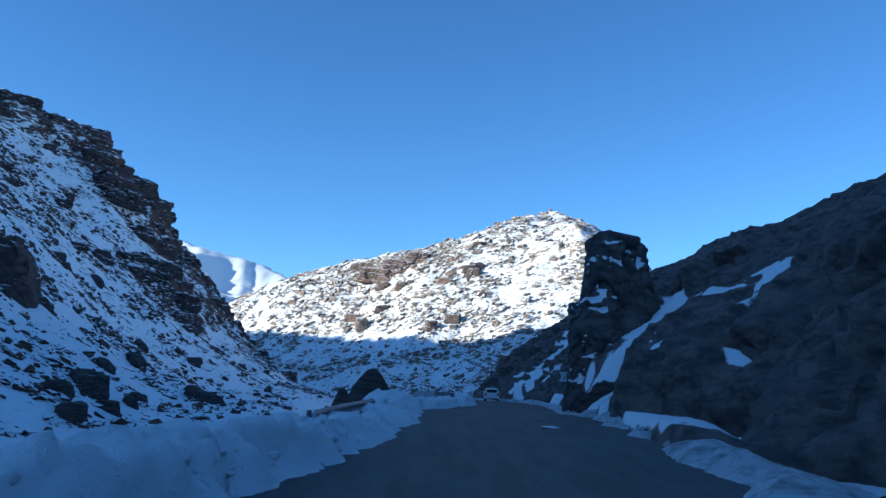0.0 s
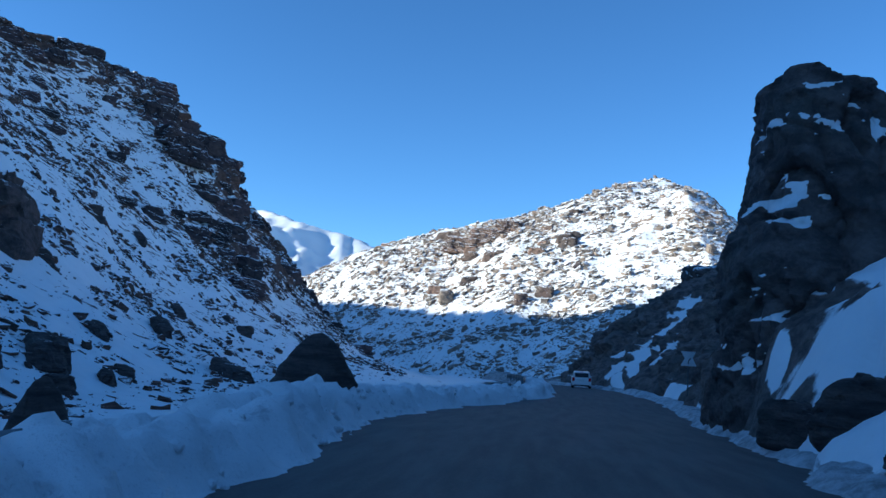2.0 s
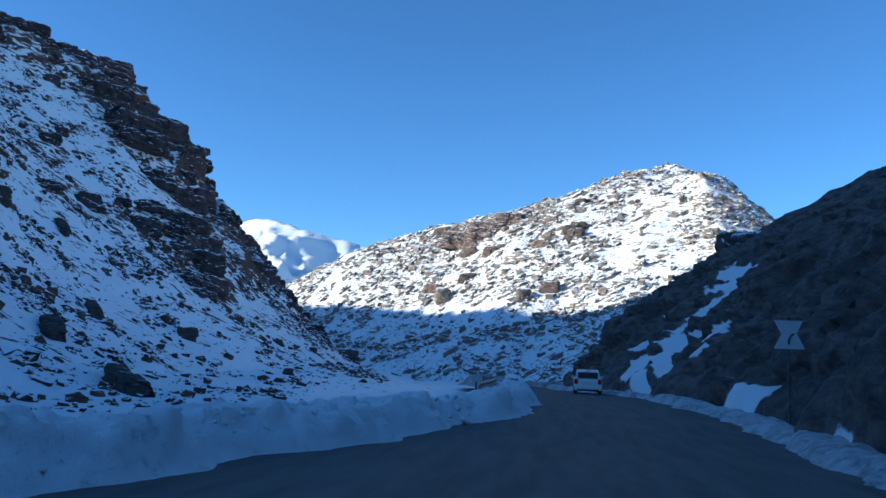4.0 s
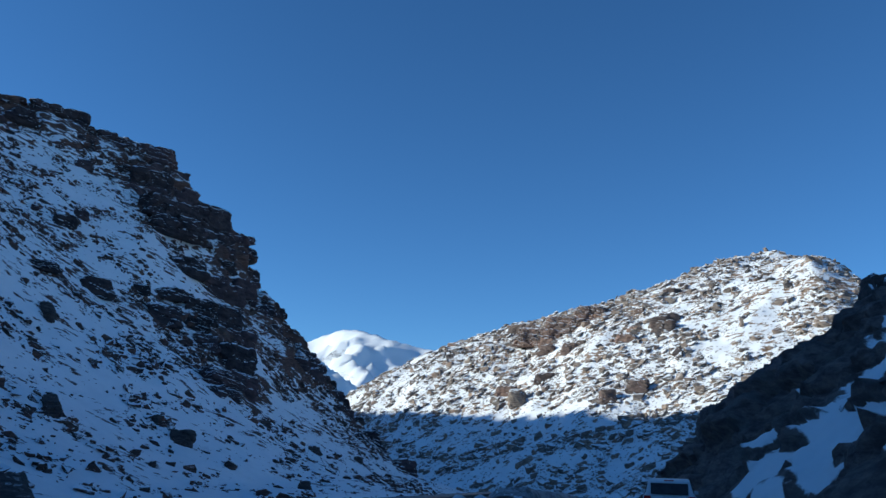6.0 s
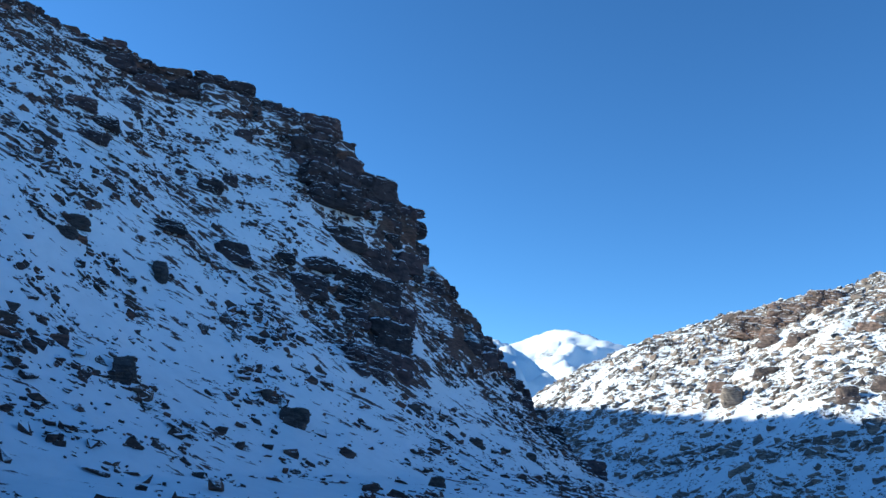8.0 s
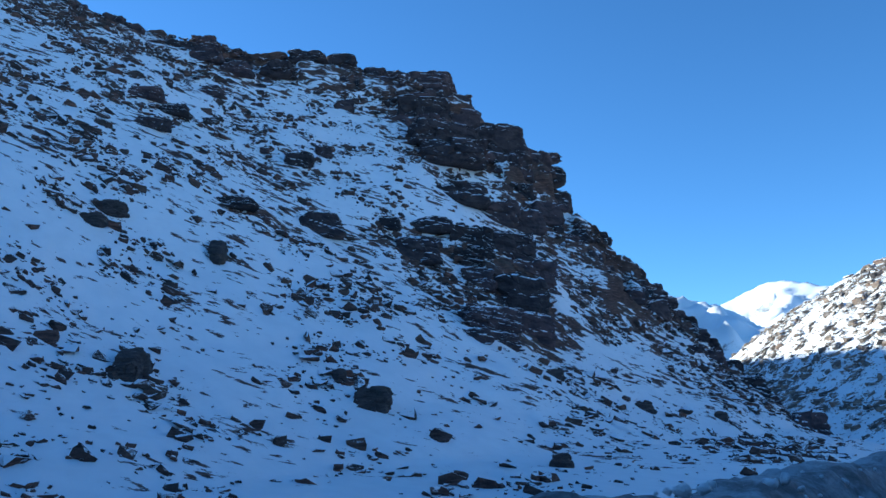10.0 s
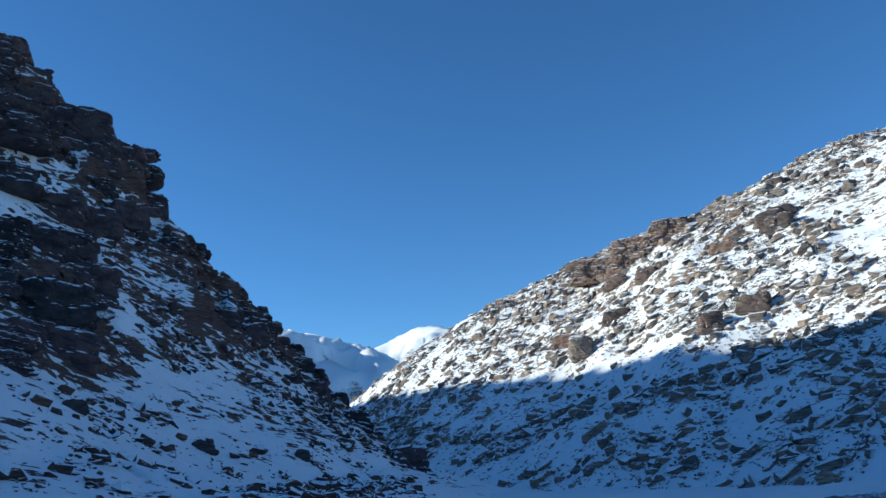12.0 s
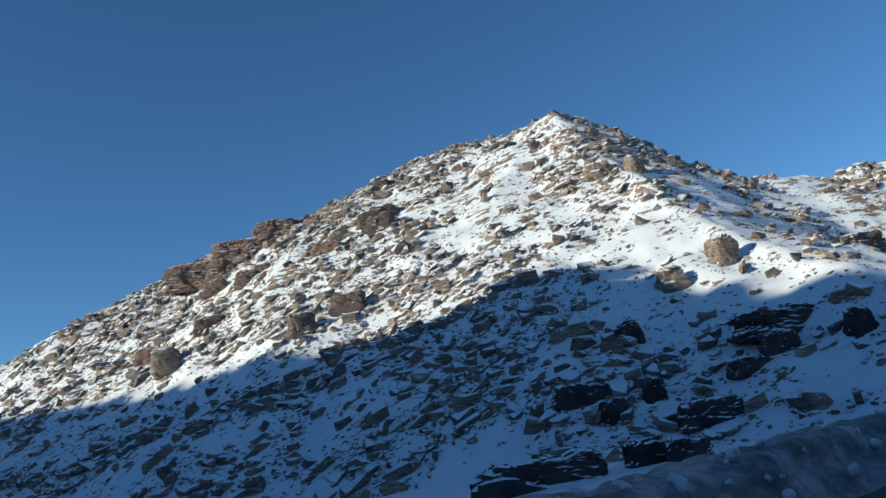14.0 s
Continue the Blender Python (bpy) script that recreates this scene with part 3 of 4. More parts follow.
fz = np.maximum(np.maximum(far_a, far_b), -60) - 4
far = tagged(new("distant_mountain", sheet("distant_mountain", fx, fy, fz, M_FAR)), "distant mountain deep in snow with sharp ridges", "mountain", kind="structure")


# ---- banks of ploughed snow ----
def bank(name, side, inner, outer, tall, rough, material, label, seed, s0, s1, fine):
    """A ridge of snow along the road's edge: side is -1 on the left, 1 on the right."""
    s = np.arange(s0, s1, fine)
    u = np.linspace(0, 1, max(9, int(outer / fine)))
    S, U = np.meshgrid(s, u, indexing="ij")
    p, r = along(S)
    edge = inner(p[..., 1]) + 0.25 * fbm(S / 2.3, 0 * S, seed=seed) + 0.07 * fbm(S / 0.9, U * 2, seed=seed + 1)
    off = side * (edge + outer * U)
    x, y = p[..., 0] + r[..., 0] * off, p[..., 1] + r[..., 1] * off
    hump = np.minimum(step(0, 0.34, U) ** 0.8, 1 - 0.75 * step(0.55, 1.0, U))
    high = tall(p[..., 1])
    h = high * (1 + 0.16 * fbm(S / 4, 0 * S, seed=seed + 2)) * hump
    v, e = blocks(x / 0.55, y / 0.55, h / 0.45, seed + 3)
    lump = (0.35 + 0.9 * v) * np.clip(e * 1.8, 0, 1) ** 0.6 - 0.4 + 0.6 * fbm(x / 0.9, y / 0.9, h / 0.6, 4, seed + 5)
    h = h + rough * lump * step(0.0, 0.15, U) * (1 - step(0.85, 1, U))
    z = p[..., 2] - 0.1 + h
    off2 = side * 0.5 * rough * lump * step(0.05, 0.2, U)
    x, y = x - r[..., 0] * off2, y - r[..., 1] * off2
    return tagged(new(name, sheet(name, x, y, z, material)), label, "snowbank", kind="structure")


def bank_tall(y):
    return np.interp(y, [6, 13.5, 16.5, 24, 34, 60, 80, 92, 104, 120, 144, 147, 149.5], [0.68, 0.66, 0.42, 0.40, 0.70, 0.76, 0.72, 0.78, 0.92, 0.98, 1.0, 0.95, 0.68])


bank("snowbank_left", -1, lambda y: left_edge(y) - 0.2, 2.6, bank_tall, 0.22, M_BANK, "lumpy bank of ploughed snow along the road edge", 200, 20, 165, 0.13)
bank("snowbank_bend", -1, lambda y: left_edge(y) - 0.2, 2.4, bank_tall, 0.10, M_GRIT_BEND, "dirty bank of ploughed snow round the bend", 240, 164, LENGTH[-1] - 5, 0.13)
bank("snowbank_right", 1, lambda y: right_edge(y) - 0.05, 1.8, lambda y: np.interp(y, [30, 45], [0.26, 0.32]), 0.12, M_GRIT, "low strip of gritty dirty snow beside the road", 220, 20, LENGTH[-1] - 5, 0.14)


# clods thrown up by the plough
cl = np.random.RandomState(90)
n_clod = 2200
cs_ = cl.uniform(22, LENGTH[-1] - 20, n_clod)
cp_, cr_ = along(cs_)
cu = cl.beta(1.3, 2.2, n_clod)
co_ = -(left_edge(cp_[:, 1]) - 0.15 + 1.5 * cu)
clods = (np.stack([cp_[:, 0] + cr_[:, 0] * co_, cp_[:, 1] + cr_[:, 1] * co_, cp_[:, 2] - 0.1 + 0.97 * bank_tall(cp_[:, 1]) * step(0, 0.55, cu)], -1), 0.06 + 0.16 * cl.uniform(0, 1, n_clod) ** 3,
         turns(cl.uniform(0, 6.3, n_clod), cl.normal(0, 0.5, n_clod), cl.normal(0, 0.5, n_clod)))
tagged(new("snow_clods", stones("snow_clods", *clods, M_BANK, 9, ROUND, True)), "clods of ploughed snow on the bank", "snow", kind="stuff")


# ---- crags ----
def lattice(n):
    """Corners and quads of a cube of side 2 with n cells on each edge."""
    bm = bmesh.new()
    bmesh.ops.create_cube(bm, size=2.0)
    bmesh.ops.subdivide_edges(bm, edges=bm.edges[:], cuts=n - 1, use_grid_fill=True)
    bm.verts.index_update()
    v = np.array([q.co[:] for q in bm.verts])
    f = np.array([[c.index for c in q.verts] for q in bm.faces])
    bm.free()
    return v, f


CUBE = {n: lattice(n) for n in (10, 18, 30)}


def crag_mesh(name, size, seed, material, n=18, dip=0.18, taper=0.25, layer=0.45, rough=0.16, boxy=5.0, lean=0.0, lift=0.10, slant=0.0, beds=1.1, smooth=False):
    """Bedded, broken rock: layers that stick out and draw back, cut by cracks."""
    v, f = CUBE[n]
    p = v / (np.sum(np.abs(v) ** boxy, axis=1, keepdims=True) ** (1 / boxy))
    L, W, H = np.array(size) / 2
    wide = 1 - taper * (p[:, 2] + 1) / 2
    x, y, z = p[:, 0] * L * wide, p[:, 1] * W * wide, p[:, 2] * H
    bed = (z + dip * x + 0.1 * y) / (layer * size[2])
    k = np.floor(bed + 0.35 * vnoise(x / (0.5 * L), y / (0.5 * W), seed=seed))
    out = hash3(k, 0 * k, 0 * k, seed) - 0.5
    c = 0.62 * min(size)
    thin = hash3(np.floor((z + dip * x) / (0.07 * size[2] + 0.12)), 0 * k, 0 * k, seed + 9) - 0.5
    b1, e1 = blocks(x / c + 7 * seed, y / c, z / (0.85 * c) + dip * x / c, seed + 1)
    b2, e2 = blocks(x / (0.4 * c), y / (0.4 * c) + seed, z / (0.36 * c) + dip * x / c, seed + 5)
    grow = 1 + rough * (beds * out + 0.5 * thin + 1.6 * (b1 - 0.5) + 0.5 * (b2 - 0.5) - 0.25 * (1 - step(0.0, 0.12, e1)))
    x, y = x * grow + lean * (z + H), y * grow
    z = z + lift * size[2] * ((b1 - 0.5) * 1.2 + (b2 - 0.5) * 0.5) * step(-0.2, 0.5, p[:, 2])
    z = z + slant * x * step(0.2, 1.0, p[:, 2])
    return mesh_np(name, np.stack([x, y, z], -1), f, material, smooth=smooth)


def crag(name, place, size, yaw, seed, material, label, category="outcrop", group="", tilt=0.0, pitch=0.0, **shape):
    ob = new(name, crag_mesh(name, size, seed, material, **shape))
    ob.matrix_world = pose(*place, tilt, pitch, yaw)
    return tagged(ob, label, category, group)


def bedded_crag(name, place, size, yaw, seed, material, label, group="", count=3):
    """A big crag built up of thick blocks, each a part, that overhang one another and draw back upwards."""
    thing = new(name)
    r = np.random.RandomState(seed)
    L, W, H = size
    for k in range(count):
        u = (k + 0.5) / count
        shrink = (1.06 - 0.2 * u) * r.uniform(0.92, 1.06)
        slab = new("slab", crag_mesh("slab", (L * shrink, W * shrink * r.uniform(0.85, 1.1), H / count * r.uniform(1.15, 1.35)), seed * 20 + k, material, n=30,
                                     taper=0.12, layer=0.36, rough=0.17, boxy=5.0, beds=0.6, lift=0.12, slant=-0.06))
        slab.parent = thing
        slab.matrix_local = pose(r.normal(0, 0.06) * L, 0.24 * W * (u - 0.5) + r.normal(0, 0.04) * W, (u - 0.5) * H + r.normal(0, 0.02) * H, r.normal(3, 2), r.normal(3, 2), r.normal(0, 7))
    thing.matrix_world = pose(*place, 0, 0, yaw)
    return tagged(thing, label, "outcrop", group)


BAND = "bedded crags on the shaded slope"
# x, y, height of the middle, width, height and turn of the big crags: under the crest
CREST = [(-105.6, 201.6, 61.6, 6.5, 6, 30), (-98.6, 206.4, 58.4, 9, 5.5, 32), (-92.4, 210.8, 55.6, 10, 7.5, 36), (-89.2, 214.4, 51.6, 6.5, 8, 45),
         (-88.8, 205.2, 47.6, 11, 8, 38), (-84.6, 210.3, 45.2, 7.5, 8.5, 42), (-82, 203, 41.4, 12, 7, 40), (-80.2, 214.2, 41.6, 10.5, 10.5, 48),
         (-77.8, 219.2, 37.8, 8, 10, 55)]
# the lower band and the edge below the crest
LOWER = [(-66, 189.4, 20.4, 7.5, 5, 45), (-65.4, 197.6, 19, 9, 8.5, 50), (-59, 190, 10.8, 8.5, 9, 52), (-55.8, 179.4, 8.2, 7.5, 4.4, 60), (-65.2, 225.6, 18.6, 7.5, 7.5, 60), (-64.6, 231, 14, 7, 6.5, 62)]
for i, (x, y, z, wide, high, yaw) in enumerate(CREST + LOWER):
    bedded_crag("rock_outcrop", (x, y, z), (wide, 0.68 * wide, high), yaw, 300 + i, M_SLAB, "big dark red-brown crag of thick overhanging beds", BAND, max(2, round(high / 4.2)))
# the overhanging beak of the crest and the knob below it
for place, size, yaw, tip in (((-77.0, 222.4, 42.4), (6.4, 3.4, 1.7), 28, 0.25), ((-76.6, 222.6, 39.0), (5.6, 4.4, 3.4), 35, 0.0), ((-75.2, 222.0, 33.6), (5.5, 4.5, 4.6), 50, 0.0)):
    crag("rock_outcrop", place, size, yaw, 380 + int(place[2]), M_SLAB, "dark overhanging bed of rock jutting from the crest", n=18, group=BAND, boxy=4.0, taper=tip)

# single crags: x, y, width and height, seated in the slope
LEDGES = [(-73.7, 196.4, 8.3, 3), (-71.8, 202, 7, 3.5), (-70, 207, 5.5, 3.2), (-70.5, 213, 5.2, 3.3), (-66.8, 180, 7, 3.1), (-69, 185.6, 6, 1.9), (-70.3, 179, 3.2, 1.4),
          (-62, 236.5, 5.5, 2.0), (-50.5, 234.5, 5.3, 3), (-42, 233, 6, 4), (-70.5, 168.6, 5.5, 2.6), (-81.7, 174, 4.3, 1.9), (-83, 179, 2.8, 1.6), (-70.3, 157, 5.2, 1.2), (-87.6, 159, 4.6, 1.2),
          (-109, 176.5, 6, 2.8), (-106, 188, 6, 2.6), (-105.5, 179.5, 5.5, 2.2), (-107, 195, 8, 2.2), (-90, 156.7, 5, 1.4), (-82.7, 154, 4.6, 1.2), (-118, 181, 6, 3.4)]
for i, (x, y, wide, high) in enumerate(LEDGES):
    z = float(left_height(np.array([x]), np.array([y]))[0])
    crag("rock_outcrop", (x, y, z + 0.06 * high), (wide, 0.7 * wide, high * 1.25), 44 + 9 * math.sin(7 * i), 320 + i, M_SLAB, "dark red-brown bedded crag standing out of the snow slope", n=18, group=BAND)

# the near crag above the road, in steps
NEAR_CRAGS = [((-57.5, 102.5, 9.0), (15, 13, 13.0), 12, 0.22), ((-60.5, 97.5, 15.6), (15, 12, 8.0), 20, 0.3), ((-70, 99, 23), (18, 14, 9), 10, 0.3), ((-53.8, 96.5, 4.5), (9, 9, 9), 30, 0.35),
              ((-52.3, 106.2, 5.0), (6, 6, 7), 40, 0.3)]
for i, (place, size, yaw, taper) in enumerate(NEAR_CRAGS):
    crag("rock_outcrop", place, size, yaw, 360 + i, M_NEAR, "big dark crag of rounded overhanging beds above the road", group=BAND, n=30, boxy=4.0, taper=taper, rough=0.11, layer=0.3, lift=0.06)

# smaller crags along the spur's edge and through the broken bands
pick = np.random.RandomState(33)
made = 0
while made < 165:
    x, y = pick.uniform(-125, -48), pick.uniform(150, 246)
    if pick.uniform(0, 1) > float(rock_zone(np.array([x]), np.array([y]))[0]) ** 2:
        continue
    big = 1.4 + 3.6 * pick.uniform(0, 1) ** 1.6
    z = float(left_height(np.array([x]), np.array([y]))[0])
    crag("rock_outcrop", (x, y, z - 0.08 * big), (big, big * pick.uniform(0.55, 0.8), big * pick.uniform(0.4, 0.7)), pick.normal(45, 14), 500 + made, M_SLAB,
         "dark red-brown bedded crag standing out of the snow slope", n=10, group=BAND, boxy=4.5, rough=0.2)
    made += 1

# long rocks lying in the snow lower down: x, y, length, breadth, height, turn and pitch
FOOT_ROCKS = [(-45, 152.4, 3.6, 2.6, 2.3, 40, 0), (-32.3, 158.2, 1.9, 1.6, 1.8, 30, 0), (-48.9, 135.5, 4.4, 2.2, 1.9, -40, 24), (-66.6, 142, 3.2, 2, 1.6, 50, 0),
              (-64.5, 139.5, 2.3, 1.6, 1.3, 40, 0), (-63.2, 150.6, 4.2, 1.8, 1.6, -35, 30), (-47.9, 151.8, 1.3, 1.1, 1.3, 0, 0), (-46.2, 194.5, 2.6, 1.8, 1.5, 40, 0),
              (-42.8, 206.3, 1.8, 1.5, 1.6, 20, 0), (-49.3, 182.2, 2.4, 1.5, 1.2, 40, 0), (-33.6, 80, 8.4, 3.4, 3.4, -50, 18), (-31, 111, 11.5, 2.6, 2.8, -45, 13)]
SLANT_ROCKS = [(-43.6, 119.5, 5.4, 2.8, 2.6, -50, 24), (-28.8, 66, 3, 2.4, 2.6, 10, 0), (-38.6, 96, 4.4, 2.0, 1.6, -40, 26), (-31.5, 88, 3.0, 1.8, 1.5, -30, 20), (-30, 76, 2.6, 2.0, 1.6, 10, 0), (-32.7, 71.3, 3.2, 2.4, 2.0, -20, 0), (-31, 84.4, 3.6, 1.5, 1.4, -60, 10)]
for i, (x, y, long, wide, high, yaw, pitch) in enumerate(FOOT_ROCKS + SLANT_ROCKS):
    xa, ya = np.array([x]), np.array([y])
    z = float(np.maximum(left_height(xa, ya), valley(xa, ya))[0])
    crag("slope_rock", (x, y, z - 0.02 * high), (long, wide, high), yaw, 340 + i, M_BARE, "long dark rock lying in snow at the slope's foot", n=18, boxy=4.0, rough=0.17, category="rock", group="rocks at the slope's foot", pitch=pitch)

crag("roadside_boulder", (-3.6, 44.0, -0.5), (3.7, 2.4, 2.9), 20, 361, M_BARE, "big dark boulder behind the ploughed snowbank", n=18, boxy=2.6, taper=0.72, layer=0.5, rough=0.10, lift=0.03, slant=0.3, category="boulder")

crag("roadside_boulder", (-3.7, 32.2, -0.5), (1.3, 1.0, 1.6), 35, 363, M_BARE, "dark boulder behind the ploughed snowbank", n=18, boxy=2.6, taper=0.75, layer=0.5, rough=0.07, lift=0.04, slant=0.25, category="boulder")

# the pillar of rock
def rock_pillar():
    """A stout pillar that widens downwards, its face broken into blocks, with dabs of snow on the ledges."""
    up = np.linspace(0, 1, 130)
    turn = np.linspace(0, 2 * np.pi, 190)
    U, T = np.meshgrid(up, turn, indexing="ij")
    z = -2.6 + 11.5 * np.minimum(U / 0.93, 1)
    west = np.interp(z, [-3, 1, 2.6, 3.6, 4.6, 5.6, 6.5, 8.3, 9.15], [7.6, 7.6, 7.65, 7.75, 8.0, 8.3, 8.45, 8.5, 9.0])
    east = np.interp(z, [-3, 3, 6, 7.6, 8.6, 9.15], [12.7, 12.4, 11.95, 11.6, 11.2, 10.95])
    front = np.interp(z, [-3, 0.5, 2.0, 3.2, 5.2, 7.0, 9.15], [44.3, 44.3, 44.4, 44.6, 45.0, 45.2, 45.6])
    back = np.interp(z, [-3, 5, 9.15], [52.5, 50.5, 49.0])
    close = np.sqrt(np.clip(1 - np.clip((U - 0.93) / 0.07, 0, 1) ** 2, 0, 1))
    c, n = np.cos(T), np.sin(T)
    ring = (np.abs(c) ** 3.4 + np.abs(n) ** 3.4) ** (-1 / 3.4)
    a, b = c * ring, n * ring
    x, y = (west + east) / 2 + a * (east - west) / 2, (front + back) / 2 + b * (back - front) / 2
    b1, e1 = blocks(x / 2.3, y / 2.3, z / 2.4 + 0.25 * x, 371)
    b2, e2 = blocks(x / 0.95, y / 0.95, z / 0.7 + 0.5 * x, 375)
    out = 0.62 * (b1 - 0.5) + 0.26 * (b2 - 0.5) - 0.16 * (1 - step(0, 0.1, e1)) + 0.12 * fbm(x / 0.5, y / 0.5, z / 0.5, 3, 377)
    x, y = x + a * out, y + b * out
    x, y = 9.7 + (x - 9.7) * close, 47.3 + (y - 47.3) * close
    z = z + 0.35 * (1 - close) + 0.35 * (b1 - 0.5) * step(0.8, 0.93, U) - 0.1 * (x - 9.7) * (x > 9.7) * step(0.85, 0.93, U)
    rag = 0.5 * fbm(x / 0.3, z / 0.2, seed=378) + 0.5 * fbm(x / 1.2, z / 1.2, seed=379)
    snow = 0 * x
    for x0, z0, rx, rz, lean in DABS:
        e = (((x - x0) / rx) ** 2 + ((z - z0 - lean * (x - x0)) / rz) ** 2) ** 0.5
        snow = np.maximum(snow, (2.0 - 1.1 * e + 2.4 * rag) * (b < 0.2))
    ob = new("rock_pillar", sheet("rock_pillar", x, y, z, M_PILLAR_FACE, snow=np.clip(snow, 0, 2)))
    return tagged(ob, "dark leaning rock pillar with dabs of snow on its ledges", "rock pillar")


# dabs of snow on the pillar's face: x, height, half sizes and lean
DABS = [(8.55, 7.5, 0.34, 0.24, 0.3), (9.75, 7.2, 0.62, 0.13, -0.25), (9.25, 7.1, 0.15, 0.35, 0.4), (8.35, 6.6, 0.16, 0.16, 0), (8.65, 6.0, 0.18, 0.2, 0.6), (8.8, 5.35, 0.28, 0.3, 0.9),
        (8.15, 5.2, 0.45, 0.1, 0.25), (10.4, 6.1, 0.3, 0.12, 0.2), (10.95, 7.2, 0.2, 0.4, -1.2), (9.6, 8.3, 0.5, 0.1, 0.1), (8.9, 4.5, 0.2, 0.14, 0.3), (7.95, 3.7, 0.34, 0.1, 0.7),
        (8.0, 3.2, 0.3, 0.2, 0.4), (9.5, 5.2, 0.2, 0.08, 0), (7.5, 1.2, 0.3, 0.12, 0.6), (7.7, 0.6, 0.22, 0.3, 0.8), (8.3, 2.0, 0.3, 0.1, 0.4), (10.5, 7.4, 0.35, 0.08, -0.5), (8.0, 6.9, 0.16, 0.1, 0.5), (9.0, 6.4, 0.12, 0.2, 1.2), (9.7, 5.9, 0.3, 0.06, 0.5), (8.35, 4.2, 0.1, 0.3, 0.9),
        (7.8, 2.6, 0.25, 0.1, 0.5), (10.2, 7.9, 0.2, 0.1, -0.3)]
rock_pillar()
for place, size, yaw, seed in (((7.55, 36.9, 0.05), (1.7, 2.3, 1.35), 70, 373), ((7.0, 39.6, -0.35), (0.9, 1.2, 1.0), 40, 374), ((6.95, 34.0, -0.45), (0.8, 1.0, 0.8), 10, 376)):
    crag("gully_rock", place, size, yaw, seed, M_BARE, "dark bare rock in the snow of the gully's mouth", n=18, boxy=3.5, taper=0.3, rough=0.14, category="rock", group="rocks in the gully's mouth")
crag("shoulder_rock", (22.0, 124, 9.2), (5, 4.5, 4.0), 10, 372, M_PILLAR, "square dark block on the cliff's shoulder", n=18, taper=0.1, category="rock")

RED = "red bedded crags on the sunlit hill"
for i, (place, size, yaw, n) in enumerate([((-9, 318, 40.2), (11, 8, 7.5), -12, 30), ((-17.5, 317, 37.4), (12, 8, 7), -12, 30), ((-27, 318, 34.6), (12, 7, 5.5), -15, 30), ((-32, 332, 39), (14, 5, 4.5), -20, 18),
                                           ((-61, 359, 37), (7, 5, 4), -20, 18), ((-3, 265, 13), (5, 4, 4.5), 10, 18), ((-30, 299, 14.5), (7, 5, 5), 20, 18), ((4, 268, 16), (6, 4, 3.5), -10, 18),
                                           ((62, 232, 2.5), (9, 4, 2.6), 10, 18), ((68, 243, 9), (7, 4, 3), 20, 18), ((73, 236, 7), (7, 4, 3.4), 30, 18), ((58, 255, 15.5), (4.5, 3.5, 4.5), 20, 18)]):
    if n == 30:
        bedded_crag("hill_outcrop", place, size, yaw, 400 + i, M_SLAB_TAN, "red-brown crag of thick beds on the hill's crest", RED, 3)
    else:
        crag("hill_outcrop", place, size, yaw, 400 + i, M_SLAB_TAN, "red-brown bedded rock ledge on the hill", n=n, group=RED)
for i in range(14):
    x, y = pick.uniform(-34, 14), pick.uniform(292, 318)
    big = pick.uniform(3.0, 7.5)
    z = float(hill_height(np.array([x]), np.array([y]))[0])
    crag("hill_outcrop", (x, y, z + 0.02 * big), (big, big * 0.6, big * pick.uniform(0.4, 0.65)), pick.uniform(-25, 10), 440 + i, M_SLAB_TAN, "red-brown bedded rock ledge on the hill", n=10, group=RED)
# dark rocks at the hill's foot: x, y, width, height, turn
HILL_FOOT = [(14.6, 193.5, 8.2, 2.6, -4), (21, 195, 3.2, 2.2, 10), (23, 193.5, 3.0, 2.0, -10), (30.2, 208, 5.6, 2.3, 8), (23.1, 215.5, 5.0, 2.4, -15), (24.2, 211.5, 2.4, 2.4, 30),
             (28, 212.5, 2.2, 2.3, 0), (41.6, 216, 10.5, 2.6, 12), (39.4, 213, 3.6, 2.4, -20), (36, 212, 3.6, 1.7, 10), (44.8, 210, 3.4, 3.2, 20), (30.8, 224.5, 2.8, 2.9, 0)]
for i, (x, y, wide, high, yaw) in enumerate(HILL_FOOT):
    xa, ya = np.array([x]), np.array([y])
    z = float(np.maximum(hill_height(xa, ya), valley(xa, ya))[0])
    crag("rock_ledge", (x, y, z + 0.1 * high), (wide, 0.3 * wide + 0.8, high), yaw, 420 + i, M_SLAB, "low dark rock ledge at the hill's foot", n=18, group="ledges at the hill's foot")
# big pale boulders on the hill's bright side
for i, (x, y, wide, high, yaw) in enumerate([(45.7, 232.8, 3.8, 3.6, 20), (46.9, 274, 5.8, 3.0, -10), (51.6, 269.5, 3.9, 3.0, 30), (39, 231.5, 3.8, 2.6, 0), (-27.3, 286, 5.5, 4.4, 10)]):
    z = float(hill_height(np.array([x]), np.array([y]))[0])
    crag("hill_boulder", (x, y, z + 0.2 * high), (wide, 0.75 * wide, high * 1.2), yaw, 460 + i, M_ROCK_HILL, "big pale tan boulder standing on the snowy hill", "boulder", n=10, boxy=3.5, rough=0.2)


